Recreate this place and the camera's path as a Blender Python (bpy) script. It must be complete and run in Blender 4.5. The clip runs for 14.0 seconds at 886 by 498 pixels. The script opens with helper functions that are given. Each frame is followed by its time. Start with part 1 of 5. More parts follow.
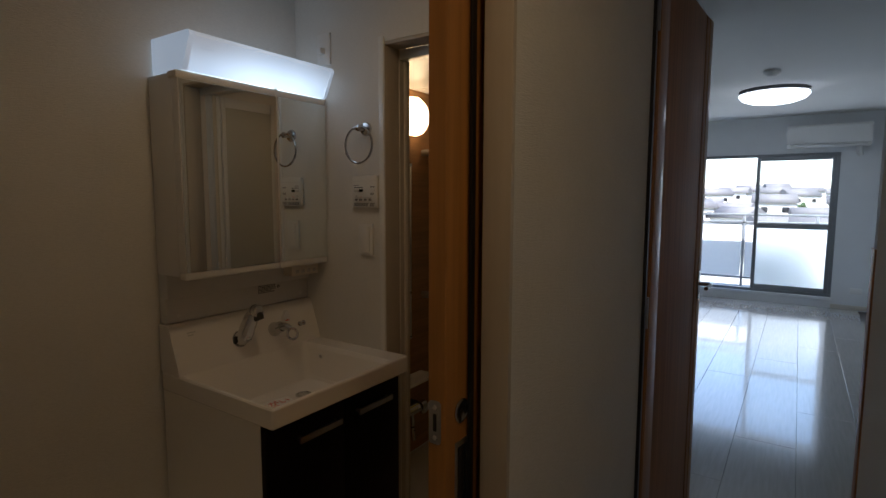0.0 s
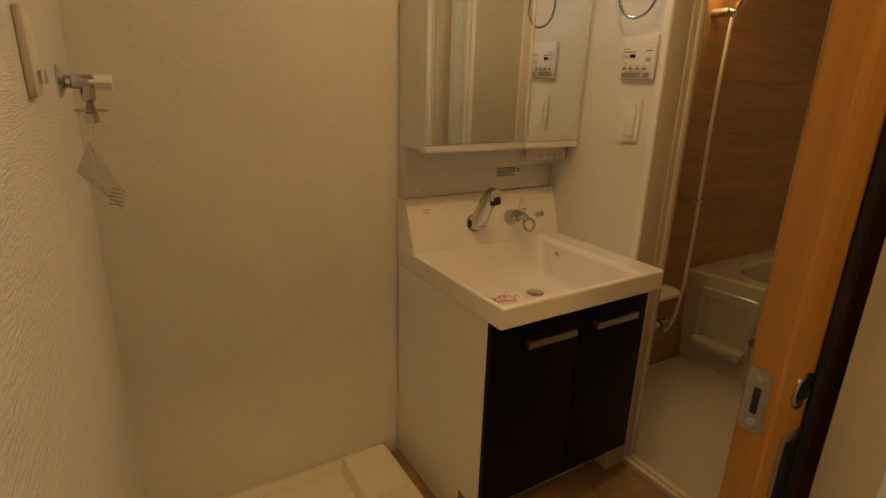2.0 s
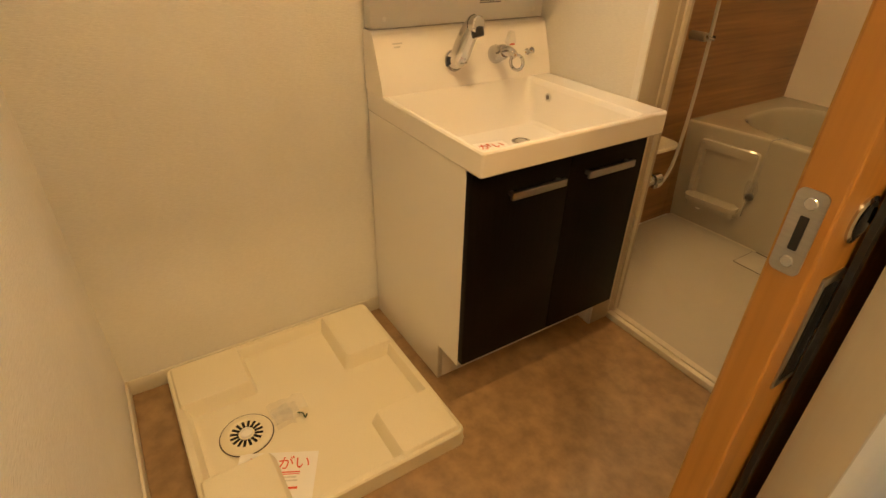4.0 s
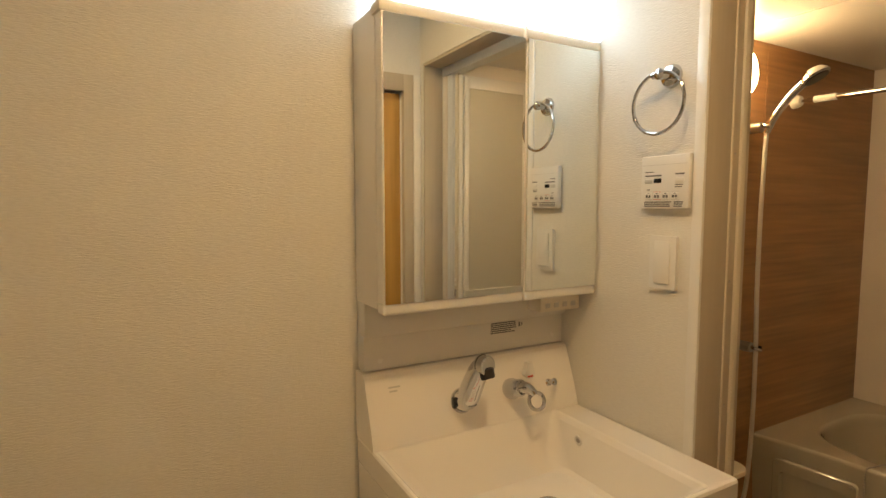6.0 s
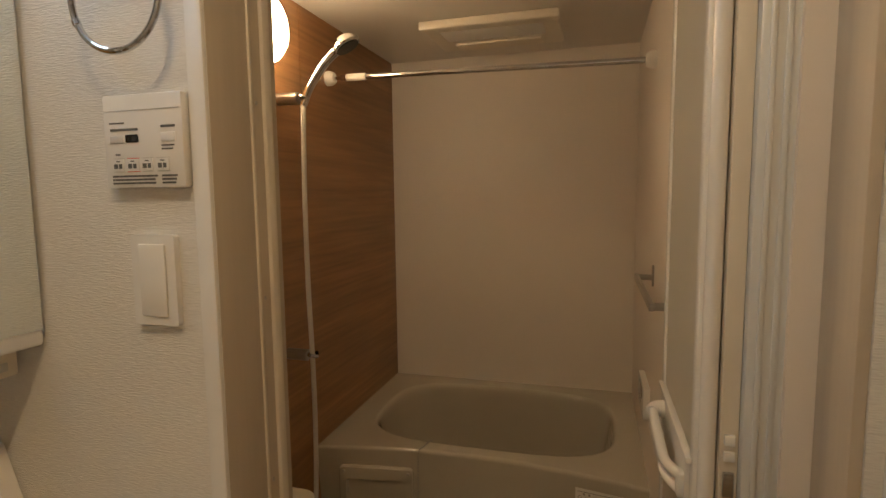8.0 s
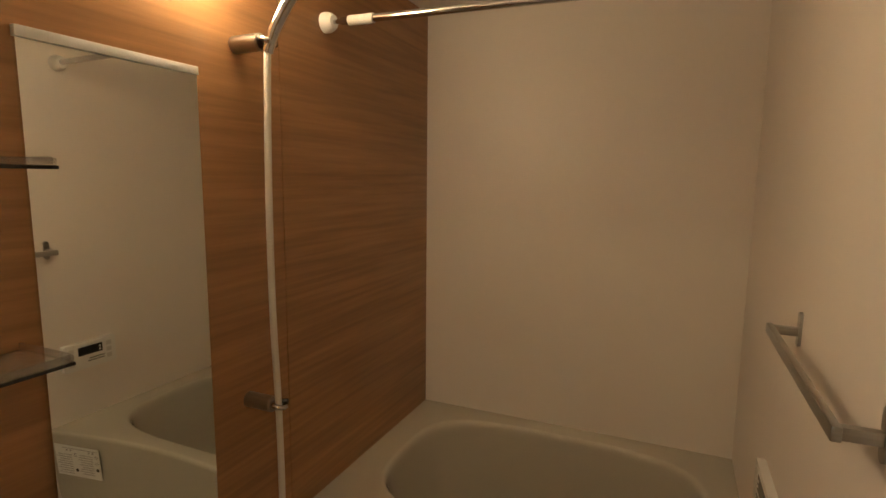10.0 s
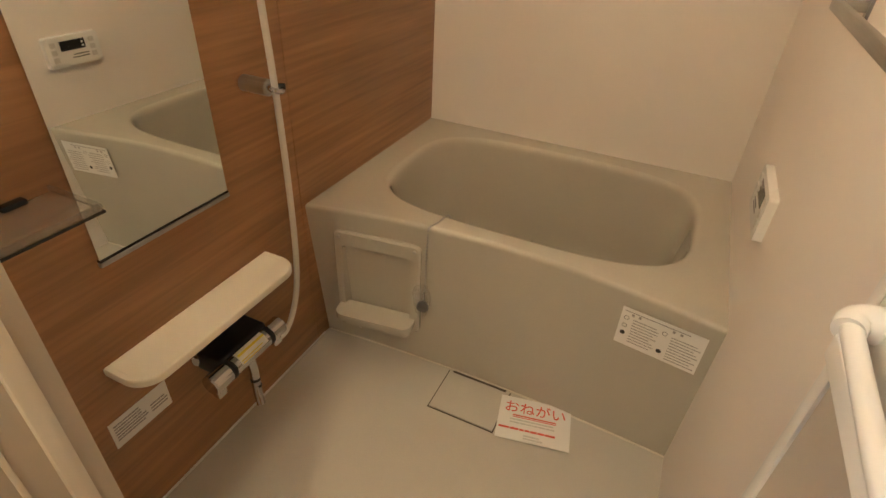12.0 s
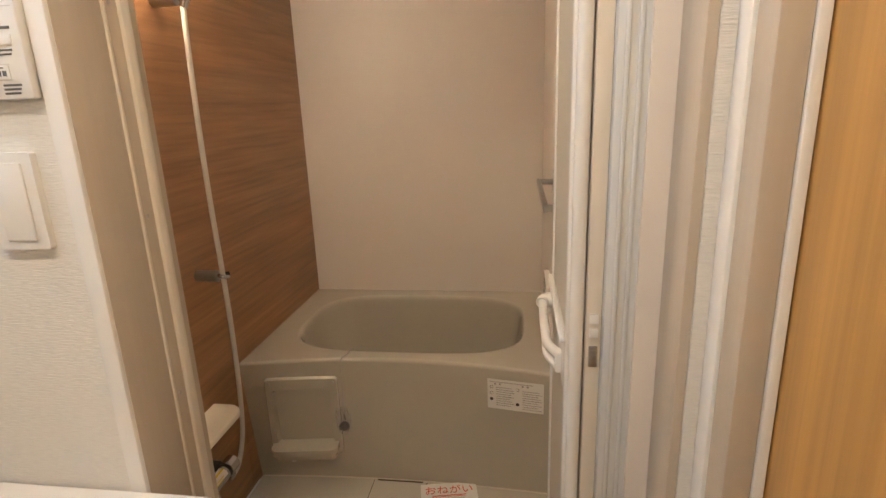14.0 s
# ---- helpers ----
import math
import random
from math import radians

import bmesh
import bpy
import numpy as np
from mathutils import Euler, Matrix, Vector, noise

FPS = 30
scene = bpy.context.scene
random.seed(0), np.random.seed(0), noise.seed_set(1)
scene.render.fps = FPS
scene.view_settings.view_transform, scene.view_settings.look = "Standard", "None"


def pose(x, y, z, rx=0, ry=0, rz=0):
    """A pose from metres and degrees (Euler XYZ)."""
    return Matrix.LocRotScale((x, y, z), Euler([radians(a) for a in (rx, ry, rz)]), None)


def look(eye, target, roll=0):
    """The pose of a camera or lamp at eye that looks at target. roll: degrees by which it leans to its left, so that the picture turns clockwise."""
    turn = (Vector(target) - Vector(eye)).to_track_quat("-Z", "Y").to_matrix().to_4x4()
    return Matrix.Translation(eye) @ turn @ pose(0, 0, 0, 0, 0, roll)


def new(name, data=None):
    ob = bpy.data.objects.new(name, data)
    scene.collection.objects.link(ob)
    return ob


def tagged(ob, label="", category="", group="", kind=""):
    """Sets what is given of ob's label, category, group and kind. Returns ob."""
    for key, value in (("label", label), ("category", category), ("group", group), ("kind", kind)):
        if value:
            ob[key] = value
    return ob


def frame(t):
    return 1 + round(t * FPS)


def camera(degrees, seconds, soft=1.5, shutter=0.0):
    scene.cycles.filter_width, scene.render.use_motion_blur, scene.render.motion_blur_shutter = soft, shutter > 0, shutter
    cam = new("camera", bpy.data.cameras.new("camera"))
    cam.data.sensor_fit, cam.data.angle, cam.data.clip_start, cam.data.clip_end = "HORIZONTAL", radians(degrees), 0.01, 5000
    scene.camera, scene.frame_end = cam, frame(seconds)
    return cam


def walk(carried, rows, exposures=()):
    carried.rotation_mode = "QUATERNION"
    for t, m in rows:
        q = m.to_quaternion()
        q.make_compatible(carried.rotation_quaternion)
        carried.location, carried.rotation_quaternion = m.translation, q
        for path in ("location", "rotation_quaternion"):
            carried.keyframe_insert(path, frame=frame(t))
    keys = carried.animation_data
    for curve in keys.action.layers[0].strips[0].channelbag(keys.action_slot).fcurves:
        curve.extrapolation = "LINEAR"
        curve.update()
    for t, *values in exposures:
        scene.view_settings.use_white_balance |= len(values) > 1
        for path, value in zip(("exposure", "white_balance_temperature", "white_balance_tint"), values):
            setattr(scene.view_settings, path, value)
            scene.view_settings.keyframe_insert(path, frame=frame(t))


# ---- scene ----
cam = camera(80.0, 14.0)
PATH = [
    (0, (0.078, 0.111, 1.382), (-1.033, 1.763, 1.185), 0.2),
    (0.5, (-0.016, 0.244, 1.388), (-1.453, 1.624, 1.212), 0.1),
    (1, (-0.082, 0.259, 1.369), (-1.689, 1.427, 1.137), -0.3),
    (1.5, (-0.142, 0.257, 1.357), (-1.802, 1.323, 1.028), 0.2),
    (2, (-0.166, 0.269, 1.319), (-1.79, 1.266, 0.712), 1.7),
    (2.2, (-0.17, 0.267, 1.306), (-1.762, 1.241, 0.586), 1.9),
    (4.3, (-0.296, 0.421, 1.21), (-1.717, 1.347, 0.15), 1.6),
    (4.5, (-0.332, 0.463, 1.227), (-1.827, 1.37, 0.257), 0.9),
    (5, (-0.392, 0.563, 1.284), (-2.077, 1.438, 0.654), -0.2),
    (5.5, (-0.421, 0.595, 1.33), (-2.186, 1.476, 1.002), -0.3),
    (6, (-0.483, 0.596, 1.349), (-2.226, 1.561, 1.184), 0.0),
    (6.5, (-0.584, 0.629, 1.362), (-2.104, 1.923, 1.246), 0.5),
    (7, (-0.639, 0.69, 1.35), (-1.836, 2.284, 1.179), 0.6),
    (7.5, (-0.673, 0.831, 1.325), (-1.556, 2.613, 1.116), 0.7),
    (8, (-0.726, 1.05, 1.326), (-1.278, 2.962, 1.126), -0.7),
    (8.2, (-0.743, 1.127, 1.333), (-1.248, 3.049, 1.101), -0.8),
    (10.3, (-0.779, 1.619, 1.349), (-1.614, 3.412, 1.055), 1.3),
    (10.5, (-0.768, 1.628, 1.334), (-1.602, 3.398, 0.919), 1.5),
    (11, (-0.763, 1.64, 1.288), (-1.547, 3.351, 0.612), 2.1),
    (11.5, (-0.779, 1.64, 1.243), (-1.492, 3.249, 0.293), 2.9),
    (12, (-0.784, 1.615, 1.201), (-1.443, 3.133, 0.077), 3.1),
    (12.5, (-0.783, 1.565, 1.202), (-1.282, 3.131, 0.063), 3.2),
    (13, (-0.776, 1.445, 1.235), (-1.089, 3.161, 0.256), 1.0),
    (13.5, (-0.723, 1.239, 1.286), (-1.02, 3.104, 0.626), -0.4),
    (14, (-0.67, 1.041, 1.315), (-0.95, 2.952, 0.795), -2.1),
]
EXPOSURES = [(0.0, 1.85, 5700, 10), (0.5, 2.0, 6300, 10), (1.0, 2.55, 7000, 10), (1.5, 3.15, 7900, 9), (2.0, 3.8, 8300, 9), (4.5, 5.0, 7800, 6), (5.5, 4.6, 7000, 4), (6.5, 4.35, 6500, 4), (7.0, 4.18, 6150, 5), (7.5, 3.88, 5950, 8), (8.0, 3.97, 5850, 7), (10.5, 4.6, 5500, 5), (11.0, 4.9, 5300, 5), (12.0, 5.5, 5200, 5), (12.5, 5.55, 5200, 4), (13.0, 5.48, 4950, 4), (13.5, 5.55, 4850, 5), (14.0, 5.18, 4950, 9)]
walk(cam, [(t, look(eye, target, roll)) for t, eye, target, roll in PATH], EXPOSURES)

# ---- world, sun and large lights ----
world = bpy.data.worlds.new("sky")
scene.world = world
world.use_nodes = True
sky = world.node_tree.nodes.new("ShaderNodeTexSky")
sky.sky_type, sky.sun_disc = "NISHITA", False
sky.sun_elevation, sky.sun_rotation = radians(50), radians(200)
world.node_tree.nodes["Background"].inputs[1].default_value = 0.15
world.node_tree.links.new(sky.outputs[0], world.node_tree.nodes["Background"].inputs[0])
sun = new("sun", bpy.data.lights.new("sun", "SUN"))
sun.data.energy, sun.data.angle, sun.data.color = 5.0, radians(0.5), (1.0, 0.95, 0.88)
sun.matrix_world = look((20, -40, 60), (0, 0, 0))


def area_lamp(name, eye, target, sx, sy, watts, colour):
    ob = new(name, bpy.data.lights.new(name, "AREA"))
    ob.data.shape, ob.data.size, ob.data.size_y = "RECTANGLE", sx, sy
    ob.data.energy, ob.data.color = watts, colour
    ob.matrix_world = look(eye, target)
    return ob


WARM, COOL = (1.0, 0.66, 0.33), (0.72, 0.86, 1.0)
area_lamp("window_skylight", (-0.76, 8.22, 1.05), (-0.76, 2, 0.6), 2.4, 1.75, 3.0, (0.88, 0.94, 1.0))
DOWN_W, BATH_E, TUBE_E, ROOM_E = 0.315, 1.75, 0.19, 1.0
downlight_lamp = new("downlight_lamp", bpy.data.lights.new("downlight_lamp", "AREA"))
downlight_lamp.data.shape, downlight_lamp.data.size = "DISK", 0.09
downlight_lamp.data.energy, downlight_lamp.data.color = DOWN_W, WARM
downlight_lamp.matrix_world = look((-0.90, 1.03, 2.165), (-0.90, 1.031, 0))
# unseen warm lamp added to brighten the hall wall and door jamb
hall_fill = new("hall_fill_lamp", bpy.data.lights.new("hall_fill_lamp", "AREA"))
hall_fill.data.shape, hall_fill.data.size = "DISK", 0.09
hall_fill.data.energy, hall_fill.data.color = 0.50, WARM
hall_fill.matrix_world = look((0.09, 0.40, 2.235), (0.09, 0.401, 0))


# ---- materials ----
def nodes_of(m):
    return m.node_tree.nodes, m.node_tree.links


def material(name, colour, rough=0.5, metal=0.0, var=0.06, var_scale=6.0, grain=0.0, grain_scale=(120, 120, 120),
             bump=0.0, bump_scale=(200, 200, 200), colour2=None, rough_var=0.0, coat=0.0, spec=0.5, bands=None):
    """Principled surface with slow stains, fine grain and a relief, in metres."""
    m = bpy.data.materials.new(name)
    m.use_nodes = True
    n, l = nodes_of(m)
    p = n["Principled BSDF"]
    p.inputs["Roughness"].default_value, p.inputs["Metallic"].default_value = rough, metal
    p.inputs["Coat Weight"].default_value, p.inputs["Specular IOR Level"].default_value = coat, spec
    tex = n.new("ShaderNodeTexCoord")
    c2 = colour2 or tuple(max(0.0, c * (1 - 2 * var)) for c in colour)
    slow = n.new("ShaderNodeTexNoise")
    slow.inputs["Scale"].default_value, slow.inputs["Detail"].default_value = var_scale, 5
    if bands:
        mb = n.new("ShaderNodeMapping")
        mb.inputs["Scale"].default_value = bands
        l.new(tex.outputs["Object"], mb.inputs["Vector"])
        l.new(mb.outputs["Vector"], slow.inputs["Vector"])
        slow.inputs["Distortion"].default_value = 0.6
    else:
        l.new(tex.outputs["Object"], slow.inputs["Vector"])
    mix = n.new("ShaderNodeMix")
    mix.data_type = "RGBA"
    mix.inputs["A"].default_value, mix.inputs["B"].default_value = (*colour, 1), (*c2, 1)
    l.new(slow.outputs["Fac"], mix.inputs["Factor"])
    out = mix.outputs["Result"]
    if grain:
        mp = n.new("ShaderNodeMapping")
        mp.inputs["Scale"].default_value = grain_scale
        l.new(tex.outputs["Object"], mp.inputs["Vector"])
        g = n.new("ShaderNodeTexNoise")
        g.inputs["Scale"].default_value, g.inputs["Detail"].default_value = 1.0, 6
        l.new(mp.outputs["Vector"], g.inputs["Vector"])
        ramp = n.new("ShaderNodeMapRange")
        ramp.inputs["From Min"].default_value, ramp.inputs["From Max"].default_value = 0.3, 0.7
        ramp.inputs["To Min"].default_value, ramp.inputs["To Max"].default_value = 1 - grain, 1 + grain * 0.6
        l.new(g.outputs["Fac"], ramp.inputs["Value"])
        mul = n.new("ShaderNodeVectorMath")
        mul.operation = "SCALE"
        l.new(out, mul.inputs[0])
        l.new(ramp.outputs["Result"], mul.inputs["Scale"])
        out = mul.outputs["Vector"]
    l.new(out, p.inputs["Base Color"])
    if rough_var:
        rv = n.new("ShaderNodeMapRange")
        rv.inputs["To Min"].default_value, rv.inputs["To Max"].default_value = max(0.02, rough - rough_var), rough + rough_var
        l.new(slow.outputs["Fac"], rv.inputs["Value"])
        l.new(rv.outputs["Result"], p.inputs["Roughness"])
    if bump:
        mp2 = n.new("ShaderNodeMapping")
        mp2.inputs["Scale"].default_value = bump_scale
        l.new(tex.outputs["Object"], mp2.inputs["Vector"])
        b = n.new("ShaderNodeTexNoise")
        b.inputs["Scale"].default_value, b.inputs["Detail"].default_value = 1.0, 3
        l.new(mp2.outputs["Vector"], b.inputs["Vector"])
        bn = n.new("ShaderNodeBump")
        bn.inputs["Strength"].default_value, bn.inputs["Distance"].default_value = 1.0, bump
        l.new(b.outputs["Fac"], bn.inputs["Height"])
        l.new(bn.outputs["Normal"], p.inputs["Normal"])
    return m


def glow(name, colour, strength):
    m = bpy.data.materials.new(name)
    m.use_nodes = True
    p = m.node_tree.nodes["Principled BSDF"]
    p.inputs["Base Color"].default_value = (0.9, 0.9, 0.9, 1)
    p.inputs["Emission Color"].default_value, p.inputs["Emission Strength"].default_value = (*colour, 1), strength
    return m


def tube_glow(name, colour, strength):
    """A milky diffuser with a tube low behind it: brightest along the lower middle."""
    m = glow(name, colour, strength)
    n, l = m.node_tree.nodes, m.node_tree.links
    tex, sep = n.new("ShaderNodeTexCoord"), n.new("ShaderNodeSeparateXYZ")
    l.new(tex.outputs["Generated"], sep.inputs[0])
    up, off, side, mul = n.new("ShaderNodeMapRange"), n.new("ShaderNodeMath"), n.new("ShaderNodeMapRange"), n.new("ShaderNodeMath")
    up.interpolation_type = side.interpolation_type = "SMOOTHSTEP"
    up.inputs["To Min"].default_value, up.inputs["To Max"].default_value = 1.9 * strength, 0.7 * strength
    l.new(sep.outputs["Z"], up.inputs["Value"])
    off.operation, off.inputs[1].default_value = "SUBTRACT", 0.58
    l.new(sep.outputs["Y"], off.inputs[0])
    ab = n.new("ShaderNodeMath")
    ab.operation = "ABSOLUTE"
    l.new(off.outputs[0], ab.inputs[0])
    side.inputs["From Min"].default_value, side.inputs["From Max"].default_value = 0.10, 0.58
    side.inputs["To Min"].default_value, side.inputs["To Max"].default_value = 1.0, 0.5
    l.new(ab.outputs[0], side.inputs["Value"])
    mul.operation = "MULTIPLY"
    l.new(up.outputs["Result"], mul.inputs[0])
    l.new(side.outputs["Result"], mul.inputs[1])
    l.new(mul.outputs[0], n["Principled BSDF"].inputs["Emission Strength"])
    return m


def hazy(name, colour, alpha):
    """Thin clear resin: mostly see-through, with a faint body and gloss."""
    m = bpy.data.materials.new(name)
    m.use_nodes = True
    p = m.node_tree.nodes["Principled BSDF"]
    p.inputs["Base Color"].default_value = (*colour, 1)
    p.inputs["Alpha"].default_value, p.inputs["Roughness"].default_value = alpha, 0.12
    return m


def clear(name, colour, rough=0.0, ior=1.45):
    m = bpy.data.materials.new(name)
    m.use_nodes = True
    p = m.node_tree.nodes["Principled BSDF"]
    p.inputs["Base Color"].default_value = (*colour, 1)
    p.inputs["Transmission Weight"].default_value, p.inputs["Roughness"].default_value, p.inputs["IOR"].default_value = 1.0, rough, ior
    return m


M = {
    "wallpaper": material("woven_wallpaper", (0.80, 0.78, 0.73), 0.85, bump=0.0017, bump_scale=(70, 70, 480), var=0.05, grain=0.05, grain_scale=(70, 70, 500), spec=0.25),
    "ceiling": material("ceiling_paper", (0.82, 0.81, 0.78), 0.9, bump=0.0006, bump_scale=(150, 150, 150), var=0.02, spec=0.2),
    "vinyl": material("stone_vinyl", (0.44, 0.29, 0.16), 0.42, colour2=(0.22, 0.13, 0.065), var_scale=5, grain=0.28, grain_scale=(22, 22, 22), bump=0.0003, bump_scale=(90, 90, 90), rough_var=0.08),
    "trim": material("cream_trim", (0.70, 0.65, 0.55), 0.45, var=0.03, grain=0.03, grain_scale=(60, 60, 3)),
    "greybeige": material("beige_jamb", (0.52, 0.455, 0.36), 0.5, var=0.04, grain=0.04, grain_scale=(90, 90, 4)),
    "white": material("white_plastic", (0.80, 0.79, 0.76), 0.32, var=0.02, coat=0.3),
    "cream": material("cream_plastic", (0.78, 0.73, 0.63), 0.35, var=0.03),
    "button": material("pale_grey_plastic", (0.60, 0.59, 0.56), 0.4, var=0.03),
    "ceramic": material("white_basin_resin", (0.90, 0.87, 0.82), 0.22, var=0.02, var_scale=3, coat=0.4),
    "enamel": material("white_cabinet_panel", (0.84, 0.82, 0.78), 0.3, var=0.02, var_scale=3),
    "backboard": material("grey_white_backboard", (0.72, 0.71, 0.68), 0.3, var=0.03),
    "wenge": material("dark_wenge_laminate", (0.008, 0.0055, 0.005), 0.5, spec=0.12, var=0.2, grain=0.35, grain_scale=(120, 120, 5), bump=0.0001, bump_scale=(200, 200, 10)),
    "chrome": material("chrome", (0.60, 0.60, 0.61), 0.05, 1.0, var=0.03, rough_var=0.02),
    "steel": material("brushed_metal", (0.46, 0.45, 0.43), 0.28, 1.0, var=0.05, grain=0.08, grain_scale=(10, 10, 300)),
    "alu": material("white_aluminium", (0.72, 0.75, 0.77), 0.35, 0.25, var=0.03, grain=0.02, grain_scale=(200, 200, 3)),
    "mirror": material("mirror_silver", (0.86, 0.89, 0.87), 0.015, 1.0, var=0.0),
    "honey": material("honey_maple", (0.54, 0.315, 0.085), 0.38, colour2=(0.46, 0.26, 0.066), var_scale=2.5, grain=0.16, grain_scale=(75, 75, 2.2), bump=0.0002, bump_scale=(160, 160, 6), coat=0.15),
    "amber": material("orange_edge_wood", (0.50, 0.235, 0.055), 0.4, colour2=(0.38, 0.165, 0.038), var_scale=2.5, grain=0.18, grain_scale=(75, 75, 2.2), coat=0.1),
    "ivory": material("ivory_shelf_resin", (0.86, 0.82, 0.69), 0.3, var=0.02, coat=0.2),
    "walnut": material("hall_door_wood", (0.46, 0.21, 0.08), 0.55, colour2=(0.36, 0.16, 0.058), var_scale=2.5, grain=0.22, grain_scale=(60, 60, 2.0), spec=0.25),
    "bathwood": material("brown_wood_print", (0.47, 0.255, 0.107), 0.30, colour2=(0.20, 0.098, 0.038), var_scale=1.0, bands=(1.1, 1.1, 13), grain=0.22, grain_scale=(3.5, 2.6, 70), bump=0.00015, bump_scale=(20, 20, 240), coat=0.1),
    "bathwall": material("white_bath_panel", (0.80, 0.745, 0.685), 0.42, var=0.02, bump=0.0002, bump_scale=(260, 260, 260)),
    "bathceiling": material("bath_ceiling_panel", (0.74, 0.71, 0.66), 0.28, var=0.02),
    "tub": material("greige_tub_resin", (0.52, 0.49, 0.41), 0.22, var=0.025, grain=0.05, grain_scale=(500, 500, 500), coat=1.0),
    "bathfloor": material("light_bath_floor", (0.57, 0.54, 0.475), 0.42, var=0.06, grain=0.03, grain_scale=(300, 300, 300), bump=0.0004, bump_scale=(160, 160, 160)),
    "black": material("black_rubber", (0.015, 0.015, 0.016), 0.4, var=0.1),
    "dark": material("dark_display", (0.02, 0.02, 0.022), 0.12, var=0.05),
    "ink": material("grey_print", (0.13, 0.13, 0.13), 0.6, var=0.05),
    "softprint": material("pale_grey_print", (0.36, 0.35, 0.34), 0.6, var=0.05),
    "red": material("red_print", (0.72, 0.09, 0.05), 0.6, var=0.05),
    "yellow": material("yellow_label", (0.75, 0.62, 0.05), 0.5, var=0.05),
    "paper": material("white_paper", (0.84, 0.83, 0.80), 0.7, var=0.03, var_scale=20),
    "hose": material("pale_hose", (0.70, 0.68, 0.63), 0.3, var=0.03, bump=0.0008, bump_scale=(30, 30, 500)),
    "joint": material("dark_joint", (0.10, 0.08, 0.06), 0.7, var=0.1),
    "frost": material("frosted_panel", (0.54, 0.52, 0.445), 0.38, var=0.02, bump=0.0005, bump_scale=(320, 320, 320)),
    "lowpanel": material("grey_door_panel", (0.52, 0.47, 0.39), 0.45, var=0.03),
    "pan": material("ivory_pan_resin", (0.80, 0.74, 0.58), 0.33, var=0.03, grain=0.03, grain_scale=(300, 300, 300)),
    "plank": material("pale_floor_board", (0.37, 0.345, 0.31), 0.16, var=0.06, grain=0.10, grain_scale=(60, 4, 60), rough_var=0.05, coat=0.5),
    "livingwall": material("living_wallpaper", (0.78, 0.79, 0.79), 0.85, var=0.03, bump=0.0008, bump_scale=(120, 120, 120), spec=0.2),
    "bronze": material("grey_sash_aluminium", (0.30, 0.31, 0.32), 0.4, 0.7, var=0.04),
    "concrete": material("balcony_concrete", (0.42, 0.42, 0.41), 0.8, var=0.1),
    "foliage": material("far_foliage", (0.07, 0.11, 0.04), 0.8, var=0.3, var_scale=0.4),
    "ground": material("far_ground", (0.20, 0.21, 0.15), 0.9, var=0.3, var_scale=0.05),
    "facade": material("far_facade", (0.62, 0.58, 0.52), 0.8, var=0.1, var_scale=0.3),
    "roof": material("far_roof", (0.16, 0.15, 0.15), 0.7, var=0.2, var_scale=0.5),
    "tubeglow": tube_glow("fluorescent_diffuser", COOL, TUBE_E),
    "tubeend": glow("lamp_end_glow", COOL, TUBE_E * 0.45),
    "bathglow": glow("bath_globe_glow", WARM, BATH_E),
    "roomglow": glow("ceiling_shade_glow", (0.95, 0.97, 1.0), ROOM_E),
    "downglow": glow("downlight_glow", WARM, 0.3),
    "acrylic": hazy("clear_acrylic", (0.24, 0.23, 0.21), 0.26),
    "glass": clear("window_glass", (0.97, 0.99, 0.98)),
    "frostglass": clear("frosted_glass", (0.92, 0.97, 0.98), 0.55),
    "bag": hazy("thin_plastic_film", (0.80, 0.80, 0.79), 0.15),
}

# ---- helpers for shapes ----
WORLD = {}


def thing(name, at, label="", category="", group="", kind=""):
    """An empty at the base of a thing."""
    ob = new(name)
    ob.location = at
    ob.empty_display_size = 0.05
    WORLD[ob.name] = Matrix.Translation(at)
    return tagged(ob, label, category, group, kind)


def finish(bm, name, mat, smooth=True, angle=35):
    me = bpy.data.meshes.new(name)
    bmesh.ops.recalc_face_normals(bm, faces=bm.faces)
    bm.to_mesh(me)
    bm.free()
    if smooth:
        me.set_sharp_from_angle(angle=radians(angle))
    me.materials.append(mat if not isinstance(mat, str) else M[mat])
    return me


def part(name, bm, mat, parent=None, label="", smooth=True, angle=35):
    """One mesh, in world metres, under a thing or a part."""
    ob = new(name, finish(bm, name, mat, smooth, angle))
    if parent is not None:
        ob.parent = parent
        ob.matrix_parent_inverse = WORLD[parent.name].inverted()
    WORLD[ob.name] = Matrix.Identity(4)
    if "print" in name or name in ("lines", "underline", "digits", "rocker_line", "button_rim", "brand_mark", "lamp_mark"):
        tagged(ob, kind="stuff")
    return tagged(ob, label)


def solid(name, bm, mat, label="", category="", group="", kind="", smooth=True):
    """A thing that is one mesh."""
    return tagged(part(name, bm, mat, None, "", smooth), label, category, group, kind)


def box(x0, y0, z0, x1, y1, z1, bevel=0.0, seg=2, bm=None):
    bm = bm or bmesh.new()
    made = bmesh.ops.create_cube(bm, size=1.0)["verts"]
    bmesh.ops.transform(bm, matrix=Matrix.Translation(((x0 + x1) / 2, (y0 + y1) / 2, (z0 + z1) / 2))
                        @ Matrix.Diagonal((abs(x1 - x0), abs(y1 - y0), abs(z1 - z0), 1)), verts=made)
    if bevel:
        edges = list({e for v in made for e in v.link_edges})
        bmesh.ops.bevel(bm, geom=edges, offset=bevel, segments=seg, profile=0.5, affect="EDGES")
    return bm


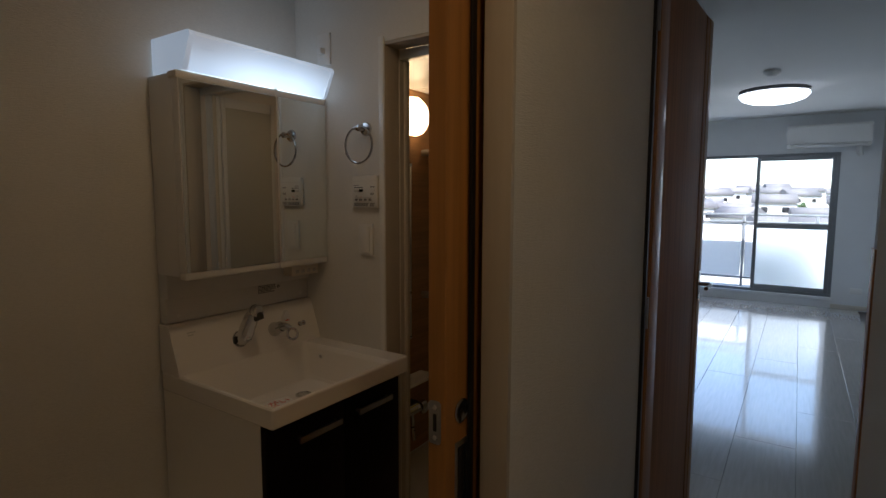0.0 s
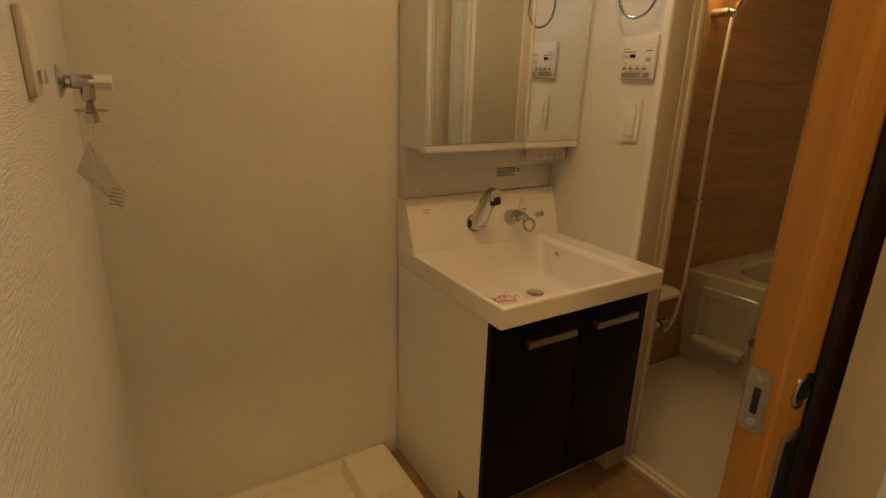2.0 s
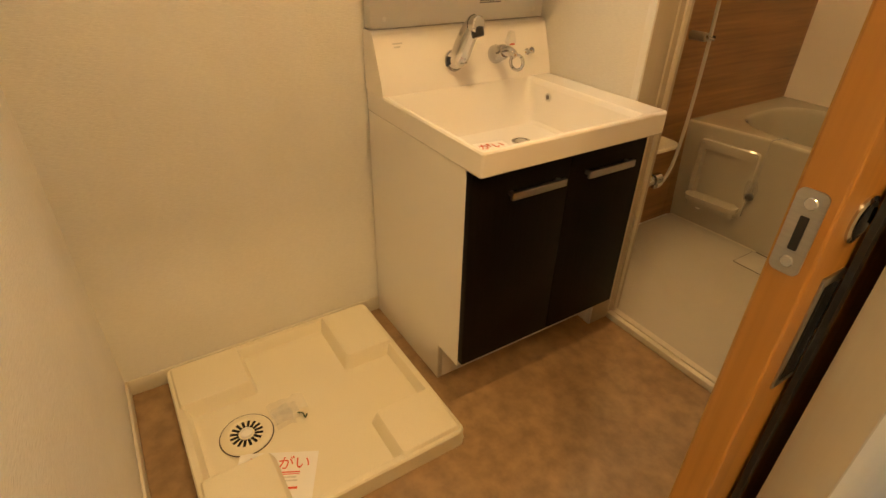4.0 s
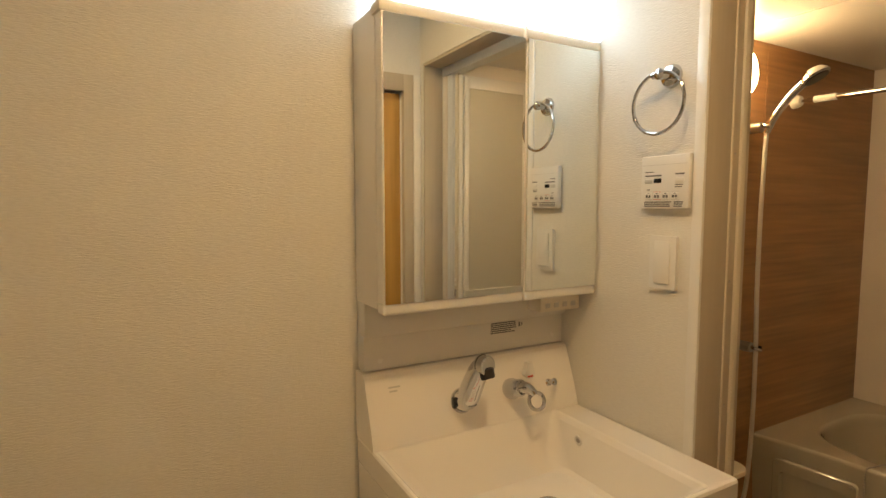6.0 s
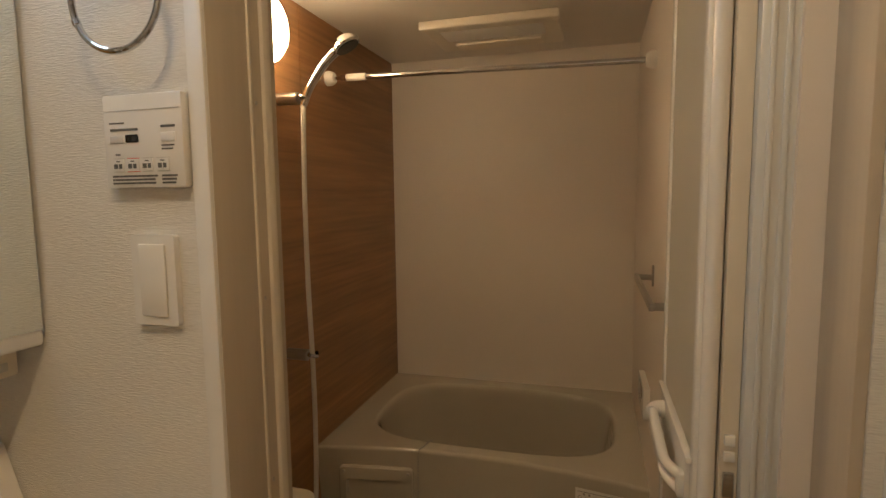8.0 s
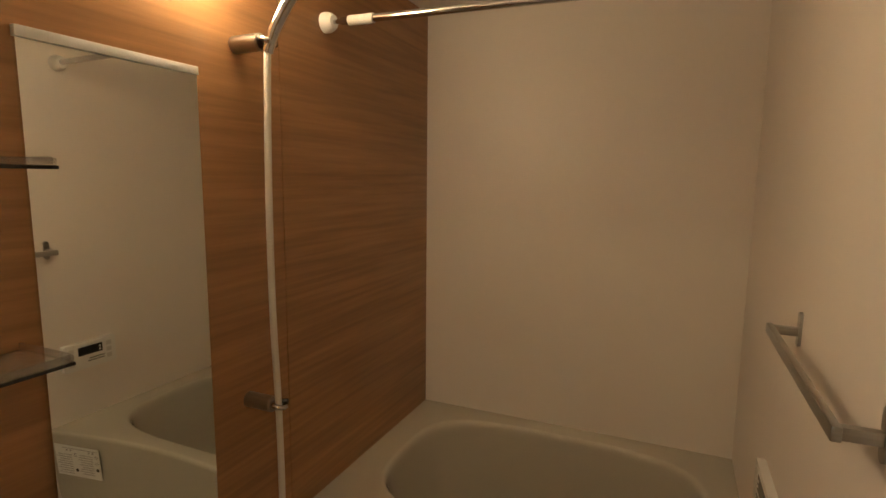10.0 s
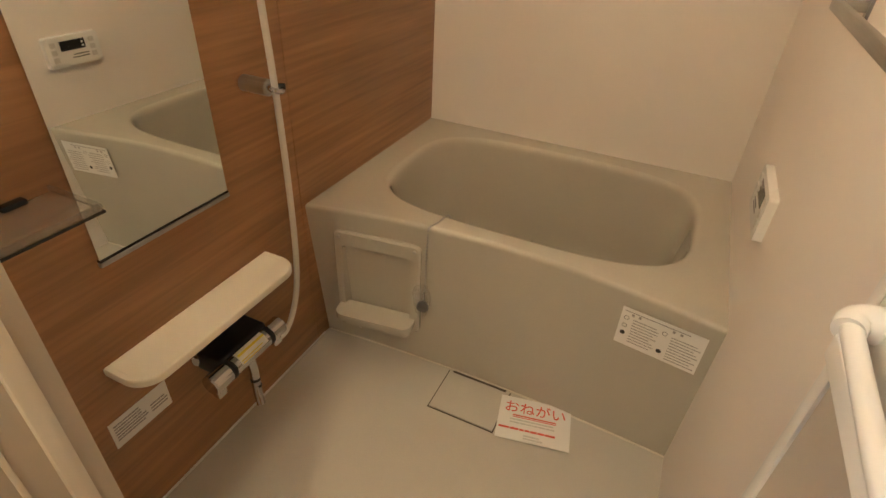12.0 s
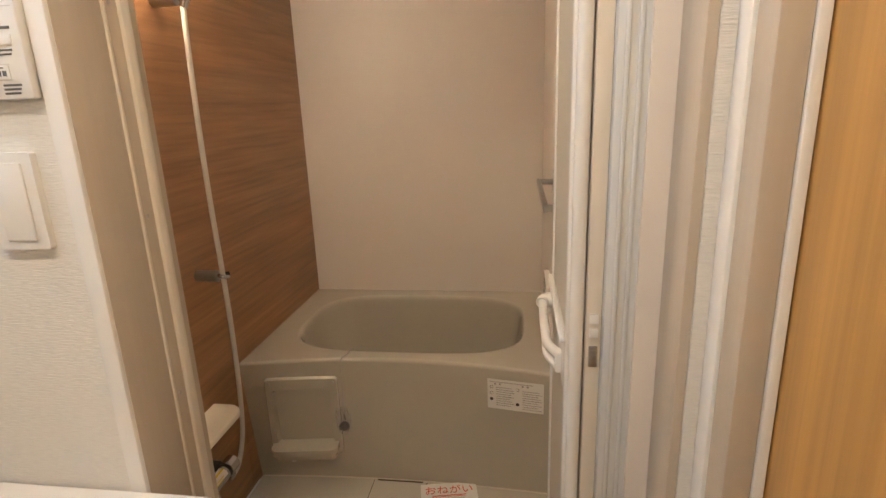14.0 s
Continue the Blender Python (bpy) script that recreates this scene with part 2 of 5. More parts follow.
def ring_at(centre, axis, radius, n, up=None):
    axis = Vector(axis).normalized()
    side = axis.cross(up or (Vector((0, 0, 1)) if abs(axis.z) < 0.9 else Vector((1, 0, 0)))).normalized()
    other = axis.cross(side)
    return [Vector(centre) + radius * (math.cos(a) * side + math.sin(a) * other) for a in (2 * math.pi * k / n for k in range(n))]


def loft(loops, cap0=True, cap1=True, bm=None):
    bm = bm or bmesh.new()
    rows = [[bm.verts.new(p) for p in loop] for loop in loops]
    for a, b in zip(rows, rows[1:]):
        for k in range(len(a)):
            j = (k + 1) % len(a)
            bm.faces.new((a[k], a[j], b[j], b[k])).smooth = True
    if cap0:
        bm.faces.new(rows[0][::-1])
    if cap1:
        bm.faces.new(rows[-1])
    return bm


def rod(p0, p1, r0, r1=None, n=18, bm=None, edge=0.0):
    p0, p1 = Vector(p0), Vector(p1)
    r1 = r0 if r1 is None else r1
    d = p1 - p0
    if edge:
        u = d.normalized() * edge
        loops = [ring_at(p0, d, r0 - edge, n), ring_at(p0 + u, d, r0, n), ring_at(p1 - u, d, r1, n), ring_at(p1, d, r1 - edge, n)]
    else:
        loops = [ring_at(p0, d, r0, n), ring_at(p1, d, r1, n)]
    return loft(loops, bm=bm)


def lathe(profile, base, axis, n=28, bm=None):
    """profile: radius, height along the axis."""
    axis = Vector(axis).normalized()
    return loft([ring_at(Vector(base) + axis * h, axis, max(r, 0.0004), n) for r, h in profile], bm=bm)


def smooth_path(points, steps=6):
    """A curve through the points."""
    pts = [Vector(p) for p in points]
    pts = [2 * pts[0] - pts[1]] + pts + [2 * pts[-1] - pts[-2]]
    out = []
    for a, b, c, d in zip(pts, pts[1:], pts[2:], pts[3:]):
        for k in range(steps):
            t = k / steps
            out.append(0.5 * (2 * b + (c - a) * t + (2 * a - 5 * b + 4 * c - d) * t * t + (3 * b - a - 3 * c + d) * t ** 3))
    return out + [pts[-2]]


def tube(points, r, n=12, closed=False, bm=None, steps=6, flat=1.0):
    pts = smooth_path(points, steps) if steps else [Vector(p) for p in points]
    bm = bm or bmesh.new()
    side = None
    loops = []
    for k, p in enumerate(pts):
        d = (pts[min(k + 1, len(pts) - 1)] - pts[max(k - 1, 0)]).normalized()
        if side is None:
            side = d.cross(Vector((0, 0, 1)) if abs(d.z) < 0.9 else Vector((1, 0, 0))).normalized()
        side = (side - d * side.dot(d)).normalized()
        other = d.cross(side)
        rad = r if not callable(r) else r(k / (len(pts) - 1))
        loops.append([p + rad * (math.cos(a) * side + flat * math.sin(a) * other) for a in (2 * math.pi * i / n for i in range(n))])
    return loft(loops, bm=bm)


def torus(centre, axis, big, small, n=40, m=10, bm=None):
    bm = bm or bmesh.new()
    axis = Vector(axis).normalized()
    rows = []
    for p in ring_at(centre, axis, big, n):
        out = (p - Vector(centre)).normalized()
        rows.append([bm.verts.new(p + small * (math.cos(a) * out + math.sin(a) * axis)) for a in (2 * math.pi * k / m for k in range(m))])
    for k in range(n):
        a, b = rows[k], rows[(k + 1) % n]
        for i in range(m):
            j = (i + 1) % m
            bm.faces.new((a[i], a[j], b[j], b[i])).smooth = True
    return bm


def rounded(x0, y0, x1, y1, r, n=6):
    """A rounded rectangle in the plan, counter-clockwise; r: one radius or four."""
    r = (r,) * 4 if not isinstance(r, tuple) else r
    out = []
    for (cx, cy, a0), q in zip(((x1 - r[0], y1 - r[0], 0), (x0 + r[1], y1 - r[1], 90), (x0 + r[2], y0 + r[2], 180), (x1 - r[3], y0 + r[3], 270)), r):
        out += [(cx + q * math.cos(radians(a0 + 90 * k / n)), cy + q * math.sin(radians(a0 + 90 * k / n))) for k in range(n + 1)]
    return out


def level(loop, z):
    return [(x, y, z) for x, y in loop]


def prism(loop, axis, a, b, bm=None):
    """Extrude a 2D loop along x, y or z from a to b; the loop lies in the other two axes in order."""
    def put(p, h):
        return {"x": (h, p[0], p[1]), "y": (p[0], h, p[1]), "z": (p[0], p[1], h)}[axis]
    return loft([[put(p, a) for p in loop], [put(p, b) for p in loop]], bm=bm)


def lettering(name, text, size, m, mat, parent, depth=0.0004):
    """Letters of the built-in font as one mesh, at the pose m."""
    curve = bpy.data.curves.new(name, "FONT")
    curve.body, curve.size, curve.extrude, curve.align_x, curve.align_y = text, size, depth, "CENTER", "CENTER"
    curve.resolution_u = 3
    tmp = bpy.data.objects.new(name + "_tmp", curve)
    scene.collection.objects.link(tmp)
    me = bpy.data.meshes.new_from_object(tmp.evaluated_get(bpy.context.evaluated_depsgraph_get()))
    bpy.data.objects.remove(tmp)
    bpy.data.curves.remove(curve)
    me.transform(m)
    me.materials.clear()
    me.materials.append(M[mat])
    ob = new(name, me)
    ob.parent = parent
    ob.matrix_parent_inverse = WORLD[parent.name].inverted()
    return ob


def bars(rows, m, bm=None, depth=0.0005):
    """Unreadable print: plain bars (x, y, width, height) on the plane of m."""
    bm = bm or bmesh.new()
    for x, y, w, h in rows:
        made = bmesh.ops.create_cube(bm, size=1.0)["verts"]
        bmesh.ops.transform(bm, matrix=m @ Matrix.Translation((x + w / 2, y + h / 2, depth / 2)) @ Matrix.Diagonal((w, h, depth, 1)), verts=made)
    return bm


def text_rows(x0, y0, w, n, pitch, h, seed):
    """Bars broken into word-like runs."""
    rng = random.Random(seed)
    out = []
    for k in range(n):
        x = x0
        while x < x0 + w * (0.75 + 0.25 * rng.random()):
            run = rng.uniform(0.04, 0.16) * w
            out.append((x, y0 - k * pitch, min(run, x0 + w - x), h))
            x += run + 0.012 * w
    return out


def plane_pose(origin, right, up):
    r, u = Vector(right).normalized(), Vector(up).normalized()
    w = r.cross(u)
    return Matrix.Translation(origin) @ Matrix((r, u, w)).transposed().to_4x4()


def on_door_wall(x, y, z):
    return plane_pose((x, y, z), (1, 0, 0), (0, 0, 1))


def on_basin_wall(x, y, z):
    return plane_pose((x, y, z), (0, 1, 0), (0, 0, 1))


def on_bath_right(x, y, z):
    return plane_pose((x, y, z), (0, -1, 0), (0, 0, 1))


# ---- large structure: washroom ----
XW, YL, YD, XE = -1.66, 0.195, 1.615, -0.455     # basin wall, left wall, bath-door wall, east wall (room faces)
CZ = 2.185
BX0, BX1, BY0, BY1, BZ, BC = -1.655, -0.559, 1.74, 3.435, -0.05, 1.945    # bath unit inside
OX0, OX1, OTOP = -1.191, -0.490, 1.925            # bath doorway
SY0, SY1, STOP = 0.195, 0.880, 1.82               # sliding doorway


def wall(name, *boxes, mat="wallpaper", label="", group=""):
    bm = bmesh.new()
    for b in boxes:
        box(*b, bm=bm)
    return solid(name, bm, mat, label, "wall", group, "structure", smooth=False)


wall("wall_west", (XW - 0.10, YL - 0.1, -0.1, XW, YD + 0.02, CZ + 0.1), label="cream woven wallpaper behind the washbasin and pan")
wall("wall_south", (XW, YL - 0.10, -0.1, -0.325, YL, CZ + 0.1), label="cream woven wallpaper beside the washing machine pan")
wall("wall_north", (XW, YD, -0.1, OX0 - 0.012, YD + 0.075, CZ + 0.1), (OX0 - 0.012, YD, OTOP + 0.012, OX1 + 0.012, YD + 0.075, CZ + 0.1),
     (OX1 + 0.012, YD, -0.1, XE + 0.07, YD + 0.075, CZ + 0.1), label="white woven wallpaper round the bath doorway")
# east wall: hall skin with the doorway; shallow room-side recess for the sliding door
wall("wall_east", (-0.36, SY1 + 0.012, -0.1, -0.311, 1.80, 2.5), (-0.36, SY0 - 0.1, STOP + 0.012, -0.311, SY1 + 0.012, 2.5),
     (XE, 1.545, -0.1, -0.424, YD, CZ + 0.1), (XE, SY0, STOP + 0.012, -0.362, 1.545, CZ + 0.1), label="cream woven wallpaper with the sliding-door recess")
solid("floor_washroom", box(XW, YL, -0.1, -0.311, 1.72, 0.0), "vinyl", "brown mottled stone-look vinyl floor", "floor", "", "structure", False)
solid("ceiling_washroom", box(XW - 0.1, YL - 0.1, CZ, -0.36, YD + 0.05, CZ + 0.08), "ceiling", "white papered ceiling", "ceiling", "", "structure", False)


def baseboard(name, x0, y0, x1, y1, label="low cream baseboard"):
    bm = box(x0, y0, 0.0, x1, y1, 0.055, 0.003)
    return solid(name, bm, "trim", label, "baseboard", "", "structure")


baseboard("baseboard_west", XW, YL + 0.008, XW + 0.008, 1.018)
baseboard("baseboard_south", XW, YL, -0.47, YL + 0.008)

# bath doorway: reveals and white corner strips
bm = box(OX0 - 0.012, YD + 0.003, 0, OX0, 1.70, OTOP, 0.0015)
box(OX1, YD + 0.003, 0, OX1 + 0.012, 1.7035, OTOP, 0.0015, bm=bm)
box(OX0 - 0.012, YD + 0.003, OTOP, OX1 + 0.012, 1.70, OTOP + 0.012, 0.0015, bm=bm)
solid("trim_bath_reveal", bm, "greybeige", "beige lining of the bath doorway", "door lining", "", "structure")
bm = box(OX0 - 0.026, YD - 0.004, 0.0, OX0 - 0.001, YD + 0.006, OTOP + 0.03, 0.002)
solid("trim_bath_corner", bm, "white", "narrow white corner strips at the bath doorway", "trim", "", "structure")

# sliding doorway lining
bm = box(-0.36, SY1, 0, -0.308, SY1 + 0.012, STOP, 0.001)
box(-0.40, SY0, 0, -0.308, SY0 + 0.012, STOP, 0.001, bm=bm)
box(-0.36, SY0, STOP, -0.308, SY1, STOP + 0.012, 0.001, bm=bm)
solid("trim_sliding_lining", bm, "greybeige", "beige lining of the sliding doorway", "door lining", "", "structure")
bm = box(XE - 0.005, 1.5365, 0, -0.4325, 1.5805, STOP + 0.07, 0.002)
box(XE - 0.006, SY0 + 0.002, STOP, XE + 0.004, 1.5360, STOP + 0.07, 0.002, bm=bm)
solid("trim_sliding_casing", bm, "greybeige", "flat beige casing round the sliding door", "door casing", "", "structure")

bm = box(XE - 0.009, 1.5815, 0, XE + 0.004, 1.6135, STOP + 0.07, 0.002)
box(-0.4320, 1.533, 0, -0.4215, 1.5445, STOP - 0.001, 0.0015, bm=bm)
solid("trim_sliding_edge", bm, "white", "narrow white strips beside the casing", "trim", "", "structure")

# ---- large structure: bath unit ----
bm = box(BX0 - 0.04, BY0, BZ - 0.1, BX0, 2.618, BC + 0.06)
bathwood = thing("wall_bath_wood", (BX0, 2.5, BZ), "brown wood-grain bath wall panels with thin joints", "wall", "", "structure")
part("panel", bm, "bathwood", bathwood, smooth=False)
part("panel", box(BX0 - 0.04, 2.621, BZ - 0.1, BX0, BY1, BC + 0.06), "bathwood", bathwood, smooth=False)
part("joint", box(BX0 - 0.03, 2.618, BZ, BX0 - 0.003, 2.621, BC), "joint", bathwood, "thin dark joint", smooth=False)
wall("wall_bath_back", (BX0 - 0.04, BY1, BZ - 0.1, BX1 + 0.04, BY1 + 0.04, BC + 0.06), mat="bathwall", label="plain white bath wall panel")
wall("wall_bath_east", (BX1, BY0, BZ - 0.1, BX1 + 0.04, BY1, BC + 0.06), mat="bathwall", label="plain white bath wall panel")
wall("wall_bath_front", (BX0, 1.70, BZ - 0.1, OX0 - 0.002, BY0, BC + 0.06), (OX1 + 0.002, 1.7045, BZ - 0.1, BX1 + 0.04, BY0, BC + 0.06), (OX0 - 0.002, 1.70, OTOP + 0.014, OX1 + 0.002, BY0, BC + 0.06),
     mat="bathwall", label="white bath wall panel beside the door")
bm = box(BX0 - 0.04, BY0, BC, BX1 + 0.04, BY1 + 0.04, BC + 0.05)
box(BX0, 2.40, BC - 0.0015, BX1, 2.402, BC, bm=bm)
solid("ceiling_bath", bm, "bathceiling", "glossy cream bath ceiling with thin seams", "ceiling", "", "structure", False)
part("seam", torus((-1.0, 2.22, BC), (0, 0, 1), 0.19, 0.0018, 56, 6), "bathceiling", bpy.data.objects["ceiling_bath"], "round access hatch seam")
bm = box(BX0, BY0, BZ - 0.06, BX1, BY1, BZ)
solid("floor_bath", bm, "bathfloor", "pale grey-beige resin bath floor", "floor", "", "structure", False)
bm = box(BX0, 1.745, BZ, BX0 + 0.006, 2.66, BZ + 0.006, 0.002)
solid("trim_bath_caulk", bm, "white", "white sealant line along the bath floor", "sealant", "", "structure")

# sill of the bath doorway, stepped
sill = thing("trim_bath_sill", (-0.83, 1.73, 0), "cream ribbed sill of the bath doorway", "door sill", "", "structure")
part("front_lip", box(OX0, 1.698, -0.01, OX1, 1.718, 0.022, 0.003), "trim", sill)
part("groove", box(OX0, 1.718, -0.01, OX1, 1.728, 0.008), "greybeige", sill)
part("rear_lip", box(OX0, 1.728, -0.055, OX1, 1.752, 0.018, 0.003), "trim", sill)

# ---- folding bath door and its frame ----
frame_ = thing("bath_door_frame", (-0.83, 1.72, 0), "white ribbed aluminium frame of the folding bath door", "door frame", "", "structure")
part("left_jamb", box(OX0 - 0.012, 1.7005, 0.018, OX0 + 0.001, 1.762, OTOP, 0.001), "greybeige", frame_)
part("left_bead", box(OX0 - 0.002, 1.698, 0.018, OX0 + 0.0035, 1.7025, OTOP, 0.001), "trim", frame_)
part("left_ridge", box(OX0 - 0.002, 1.726, 0.018, OX0 + 0.007, 1.744, OTOP, 0.003), "trim", frame_, "cream rounded ridge")
for z in (0.62, 0.90, 1.18, 1.46):
    part("screw", lathe([(0.0032, 0), (0.0028, 0.001), (0.0005, 0.0012)], (OX0 + 0.001, 1.712, z), (1, 0, 0), 12), "steel", frame_)
part("right_cover", box(OX1 - 0.025, 1.7045, 0.018, OX1 - 0.0005, 1.752, OTOP, 0.003), "white", frame_)
part("right_strip", box(OX1 - 0.067, 1.712, 0.018, OX1 - 0.0255, 1.752, OTOP, 0.002), "alu", frame_)
for k in range(2):
    part("rib", box(OX1 - 0.058 + 0.015 * k, 1.7085, 0.018, OX1 - 0.052 + 0.015 * k, 1.7122, OTOP, 0.0015), "alu", frame_)
part("right_stop", box(OX1 - 0.088, 1.724, 0.018, OX1 - 0.0675, 1.752, OTOP, 0.002), "trim", frame_)
for z, h, mat in ((1.026, 0.013, "white"), (1.006, 0.012, "white"), (0.962, 0.030, "steel")):
    part("door_catch", box(OX1 - 0.084, 1.7195, z, OX1 - 0.072, 1.7245, z + h, 0.001), mat, frame_, "small door catch")
part("head", box(OX0, 1.700, OTOP - 0.035, OX1, 1.752, OTOP, 0.003), "alu", frame_)

fold = thing("folding_bath_door", (-0.59, 1.9, BZ + 0.02), "open white folding bath door with frosted panels", "door")
DZ0, DZ1 = BZ + 0.045, OTOP - 0.045


def leaf(x0, x1, y0, y1):
    """Rails round a frosted upper pane and a grey lower panel."""
    f = part("leaf_frame", box(x0, y1 - 0.022, DZ0, x1, y1, DZ1, 0.003), "white", fold)
    part("stile", box(x0, y0, DZ0, x1, y0 + 0.022, DZ1, 0.003), "white", f)
    for z, h in ((DZ0, 0.05), (0.90, 0.085), (DZ1 - 0.05, 0.05)):
        part("rail", box(x0, y0 + 0.022, z, x1, y1 - 0.022, z + h, 0.003), "white", f)
    part("frosted_pane", box(x0 + 0.004, y0 + 0.022, 0.985, x1 - 0.004, y1 - 0.022, DZ1 - 0.05), "frost", f, "frosted resin pane")
    part("lower_panel", box(x0 + 0.004, y0 + 0.022, DZ0 + 0.05, x1 - 0.004, y1 - 0.022, 0.90), "lowpanel", f, "grey-beige lower panel")
    return f


near_leaf = leaf(-0.603, -0.587, 1.747, 2.068)
leaf(-0.583, -0.568, 1.760, 2.068)
part("pull_column", rod((-0.5895, 1.736, DZ0), (-0.5895, 1.736, DZ1), 0.0098, n=24), "white", fold, "round white edge column")
part("rail_cap", box(-0.611, 1.750, 0.983, -0.603, 2.045, 0.991, 0.002), "white", fold)
handle = part("handle", tube([(-0.622, 2.018, 0.944), (-0.6225, 1.990, 0.943), (-0.623, 1.93, 0.940), (-0.623, 1.870, 0.937), (-0.6215, 1.850, 0.936), (-0.616, 1.834, 0.935), (-0.603, 1.808, 0.934)], 0.0078, 14), "white", fold, "white tubular door handle")
part("handle_grip", box(-0.629, 1.868, 0.914, -0.623, 2.015, 0.938, 0.0025, 3), "white", handle)
part("handle_bracket", tube([(-0.6225, 1.868, 0.918), (-0.619, 1.846, 0.914), (-0.603, 1.812, 0.911)], 0.0075, 12), "white", handle)
part("handle_end", box(-0.612, 1.803, 0.906, -0.600, 1.822, 0.942, 0.004, 3), "white", handle)
part("handle_socket", tube([(-0.600, 2.026, 0.945), (-0.612, 2.026, 0.945), (-0.620, 2.022, 0.944), (-0.624, 2.012, 0.943)], lambda t: 0.0155 - 0.004 * t, 18), "white", handle)

# ---- sliding door ----
slide = thing("sliding_door", (-0.396, 1.2, 0), "honey maple sliding door, slid half open", "door")
part("door_leaf", box(-0.418, 0.805, 0.012, -0.383, 1.60, STOP - 0.004, 0.0025), "amber", slide, "warm orange-brown edge banding", smooth=False)
part("face_panel", box(-0.4195, 0.809, 0.014, -0.4178, 1.598, STOP - 0.006), "honey", slide, "yellow maple face", smooth=False)
lock = part("latch_plate", prism(rounded(-0.4185 + 0.003, 0.972, -0.3915, 1.046, 0.006, 4), "y", 0.8035, 0.807), "steel", slide, "grey metal latch plate")
part("bolt_slot", box(-0.4065, 0.8025, 0.994, -0.3995, 0.804, 1.024, 0.001), "black", lock)
for z in (0.983, 1.035):
    part("screw", lathe([(0.0055, 0), (0.0045, 0.0012), (0.0008, 0.0008)], (-0.403, 0.8037, z), (0, -1, 0), 14), "chrome", lock)
part("finger_pull", lathe([(0.021, 0), (0.021, 0.002), (0.017, 0.003), (0.014, 0.0015), (0.003, 0.0012)], (-0.383, 0.853, 1.018), (1, 0, 0), 26), "chrome", slide, "round chrome finger pull")
pull = part("recessed_pull", box(-0.3835, 0.834, 0.838, -0.3805, 0.872, 0.966, 0.001), "steel", slide, "long metal recessed pull")
part("pull_recess", box(-0.3812, 0.840, 0.847, -0.3800, 0.866, 0.957), "dark", pull)
# black strip put in for the shade between leaf and lining
part("gap_shade", box(-0.3790, 0.868, 0.012, -0.373, 0.879, STOP - 0.01), "black", slide, "black strip as the shade in the door gap")

# ---- washbasin unit ----
VY0, VY1 = 1.013, 1.612
van = thing("washbasin_cabinet", (-1.4, 1.31, 0), "white washbasin cabinet with two dark wenge doors", "cabinet")
for y in (VY0, VY1 - 0.016):
    part("side_panel", prism([(-1.655, 0.0), (-1.25, 0.0), (-1.25, 0.135), (-1.149, 0.135), (-1.149, 0.738), (-1.655, 0.738)], "y", y, y + 0.016), "enamel", van, smooth=False)
part("toe_kick", box(-1.265, VY0 + 0.016, 0.0, -1.25, VY1 - 0.016, 0.14), "enamel", van)
part("bottom_board", box(-1.65, VY0 + 0.016, 0.14, -1.15, VY1 - 0.016, 0.155), "enamel", van)
part("back_board", box(-1.655, VY0 + 0.016, 0.155, -1.645, VY1 - 0.016, 0.74), "enamel", van)
for y0, y1, h0, h1 in ((VY0, 1.3235, 1.118, 1.292), (1.3265, VY1 - 0.004, 1.372, 1.545)):
    d = part("cabinet_door", box(-1.148, y0, 0.155, -1.127, y1, 0.738, 0.0015), "wenge", van, "dark wenge door")
    h = part("handle", box(-1.111, h0, 0.652, -1.101, h1, 0.672, 0.002), "steel", d, "flat brushed metal bar handle")
    for y in (h0 + 0.012, h1 - 0.012):
        part("handle_post", box(-1.128, y - 0.005, 0.657, -1.110, y + 0.005, 0.667), "steel", d)

# basin: one moulded top with a deep square bowl and a sloping splashback
basin = thing("washbasin", (-1.35, 1.31, 0.745), "white moulded washbasin top with a deep square bowl", "washbasin")
n = 6
bx0, bx1, by0, by1 = -1.655, -1.086, 1.008, 1.613
loops = [level(rounded(bx0, by0 + 0.008, bx1 - 0.03, by1, 0.006, n), 0.735), level(rounded(bx0, by0 + 0.002, bx1 - 0.004, by1, 0.008, n), 0.738),
         level(rounded(bx0, by0, bx1, by1, 0.008, n), 0.742), level(rounded(bx0, by0, bx1, by1, 0.008, n), 0.794),
         level(rounded(bx0 + 0.003, by0 + 0.003, bx1 - 0.003, by1 - 0.001, 0.007, n), 0.799), level(rounded(bx0 + 0.006, by0 + 0.006, bx1 - 0.007, by1 - 0.003, 0.007, n), 0.800)]
cav = [(-1.549, 1.0165, -1.0965, 1.534, 0.012, 0.800), (-1.546, 1.0205, -1.1005, 1.530, 0.014, 0.797), (-1.540, 1.029, -1.107, 1.523, 0.020, 0.785),
       (-1.512, 1.072, -1.140, 1.508, 0.040, 0.720), (-1.492, 1.090, -1.150, 1.500, 0.045, 0.682), (-1.484, 1.098, -1.158, 1.492, 0.045, 0.671), (-1.470, 1.112, -1.172, 1.478, 0.045, 0.666), (-1.43, 1.33, -1.34, 1.42, 0.04, 0.660)]
loops += [level(rounded(a, b, c, d, r, n), z) for a, b, c, d, r, z in cav]
part("bowl", loft(loops, False, True), "ceramic", basin, angle=17)
side_profile = [(-1.655, 0.800), (-1.547, 0.800), (-1.552, 0.818), (-1.556, 0.835), (-1.598, 0.950), (-1.604, 0.957), (-1.612, 0.960), (-1.655, 0.960)]
part("splashback", loft([[(x, y, z) for x, z in side_profile] for y in (by0, by0 + 0.002, by1 - 0.002, by1)]), "ceramic", basin, "sloping white splashback", angle=17)
drain = part("drain", lathe([(0.030, 0.0), (0.030, 0.003), (0.024, 0.004), (0.021, 0.001), (0.0, 0.0005)], (-1.385, 1.378, 0.660), (0, 0, 1)), "chrome", basin, "chrome drain ring")
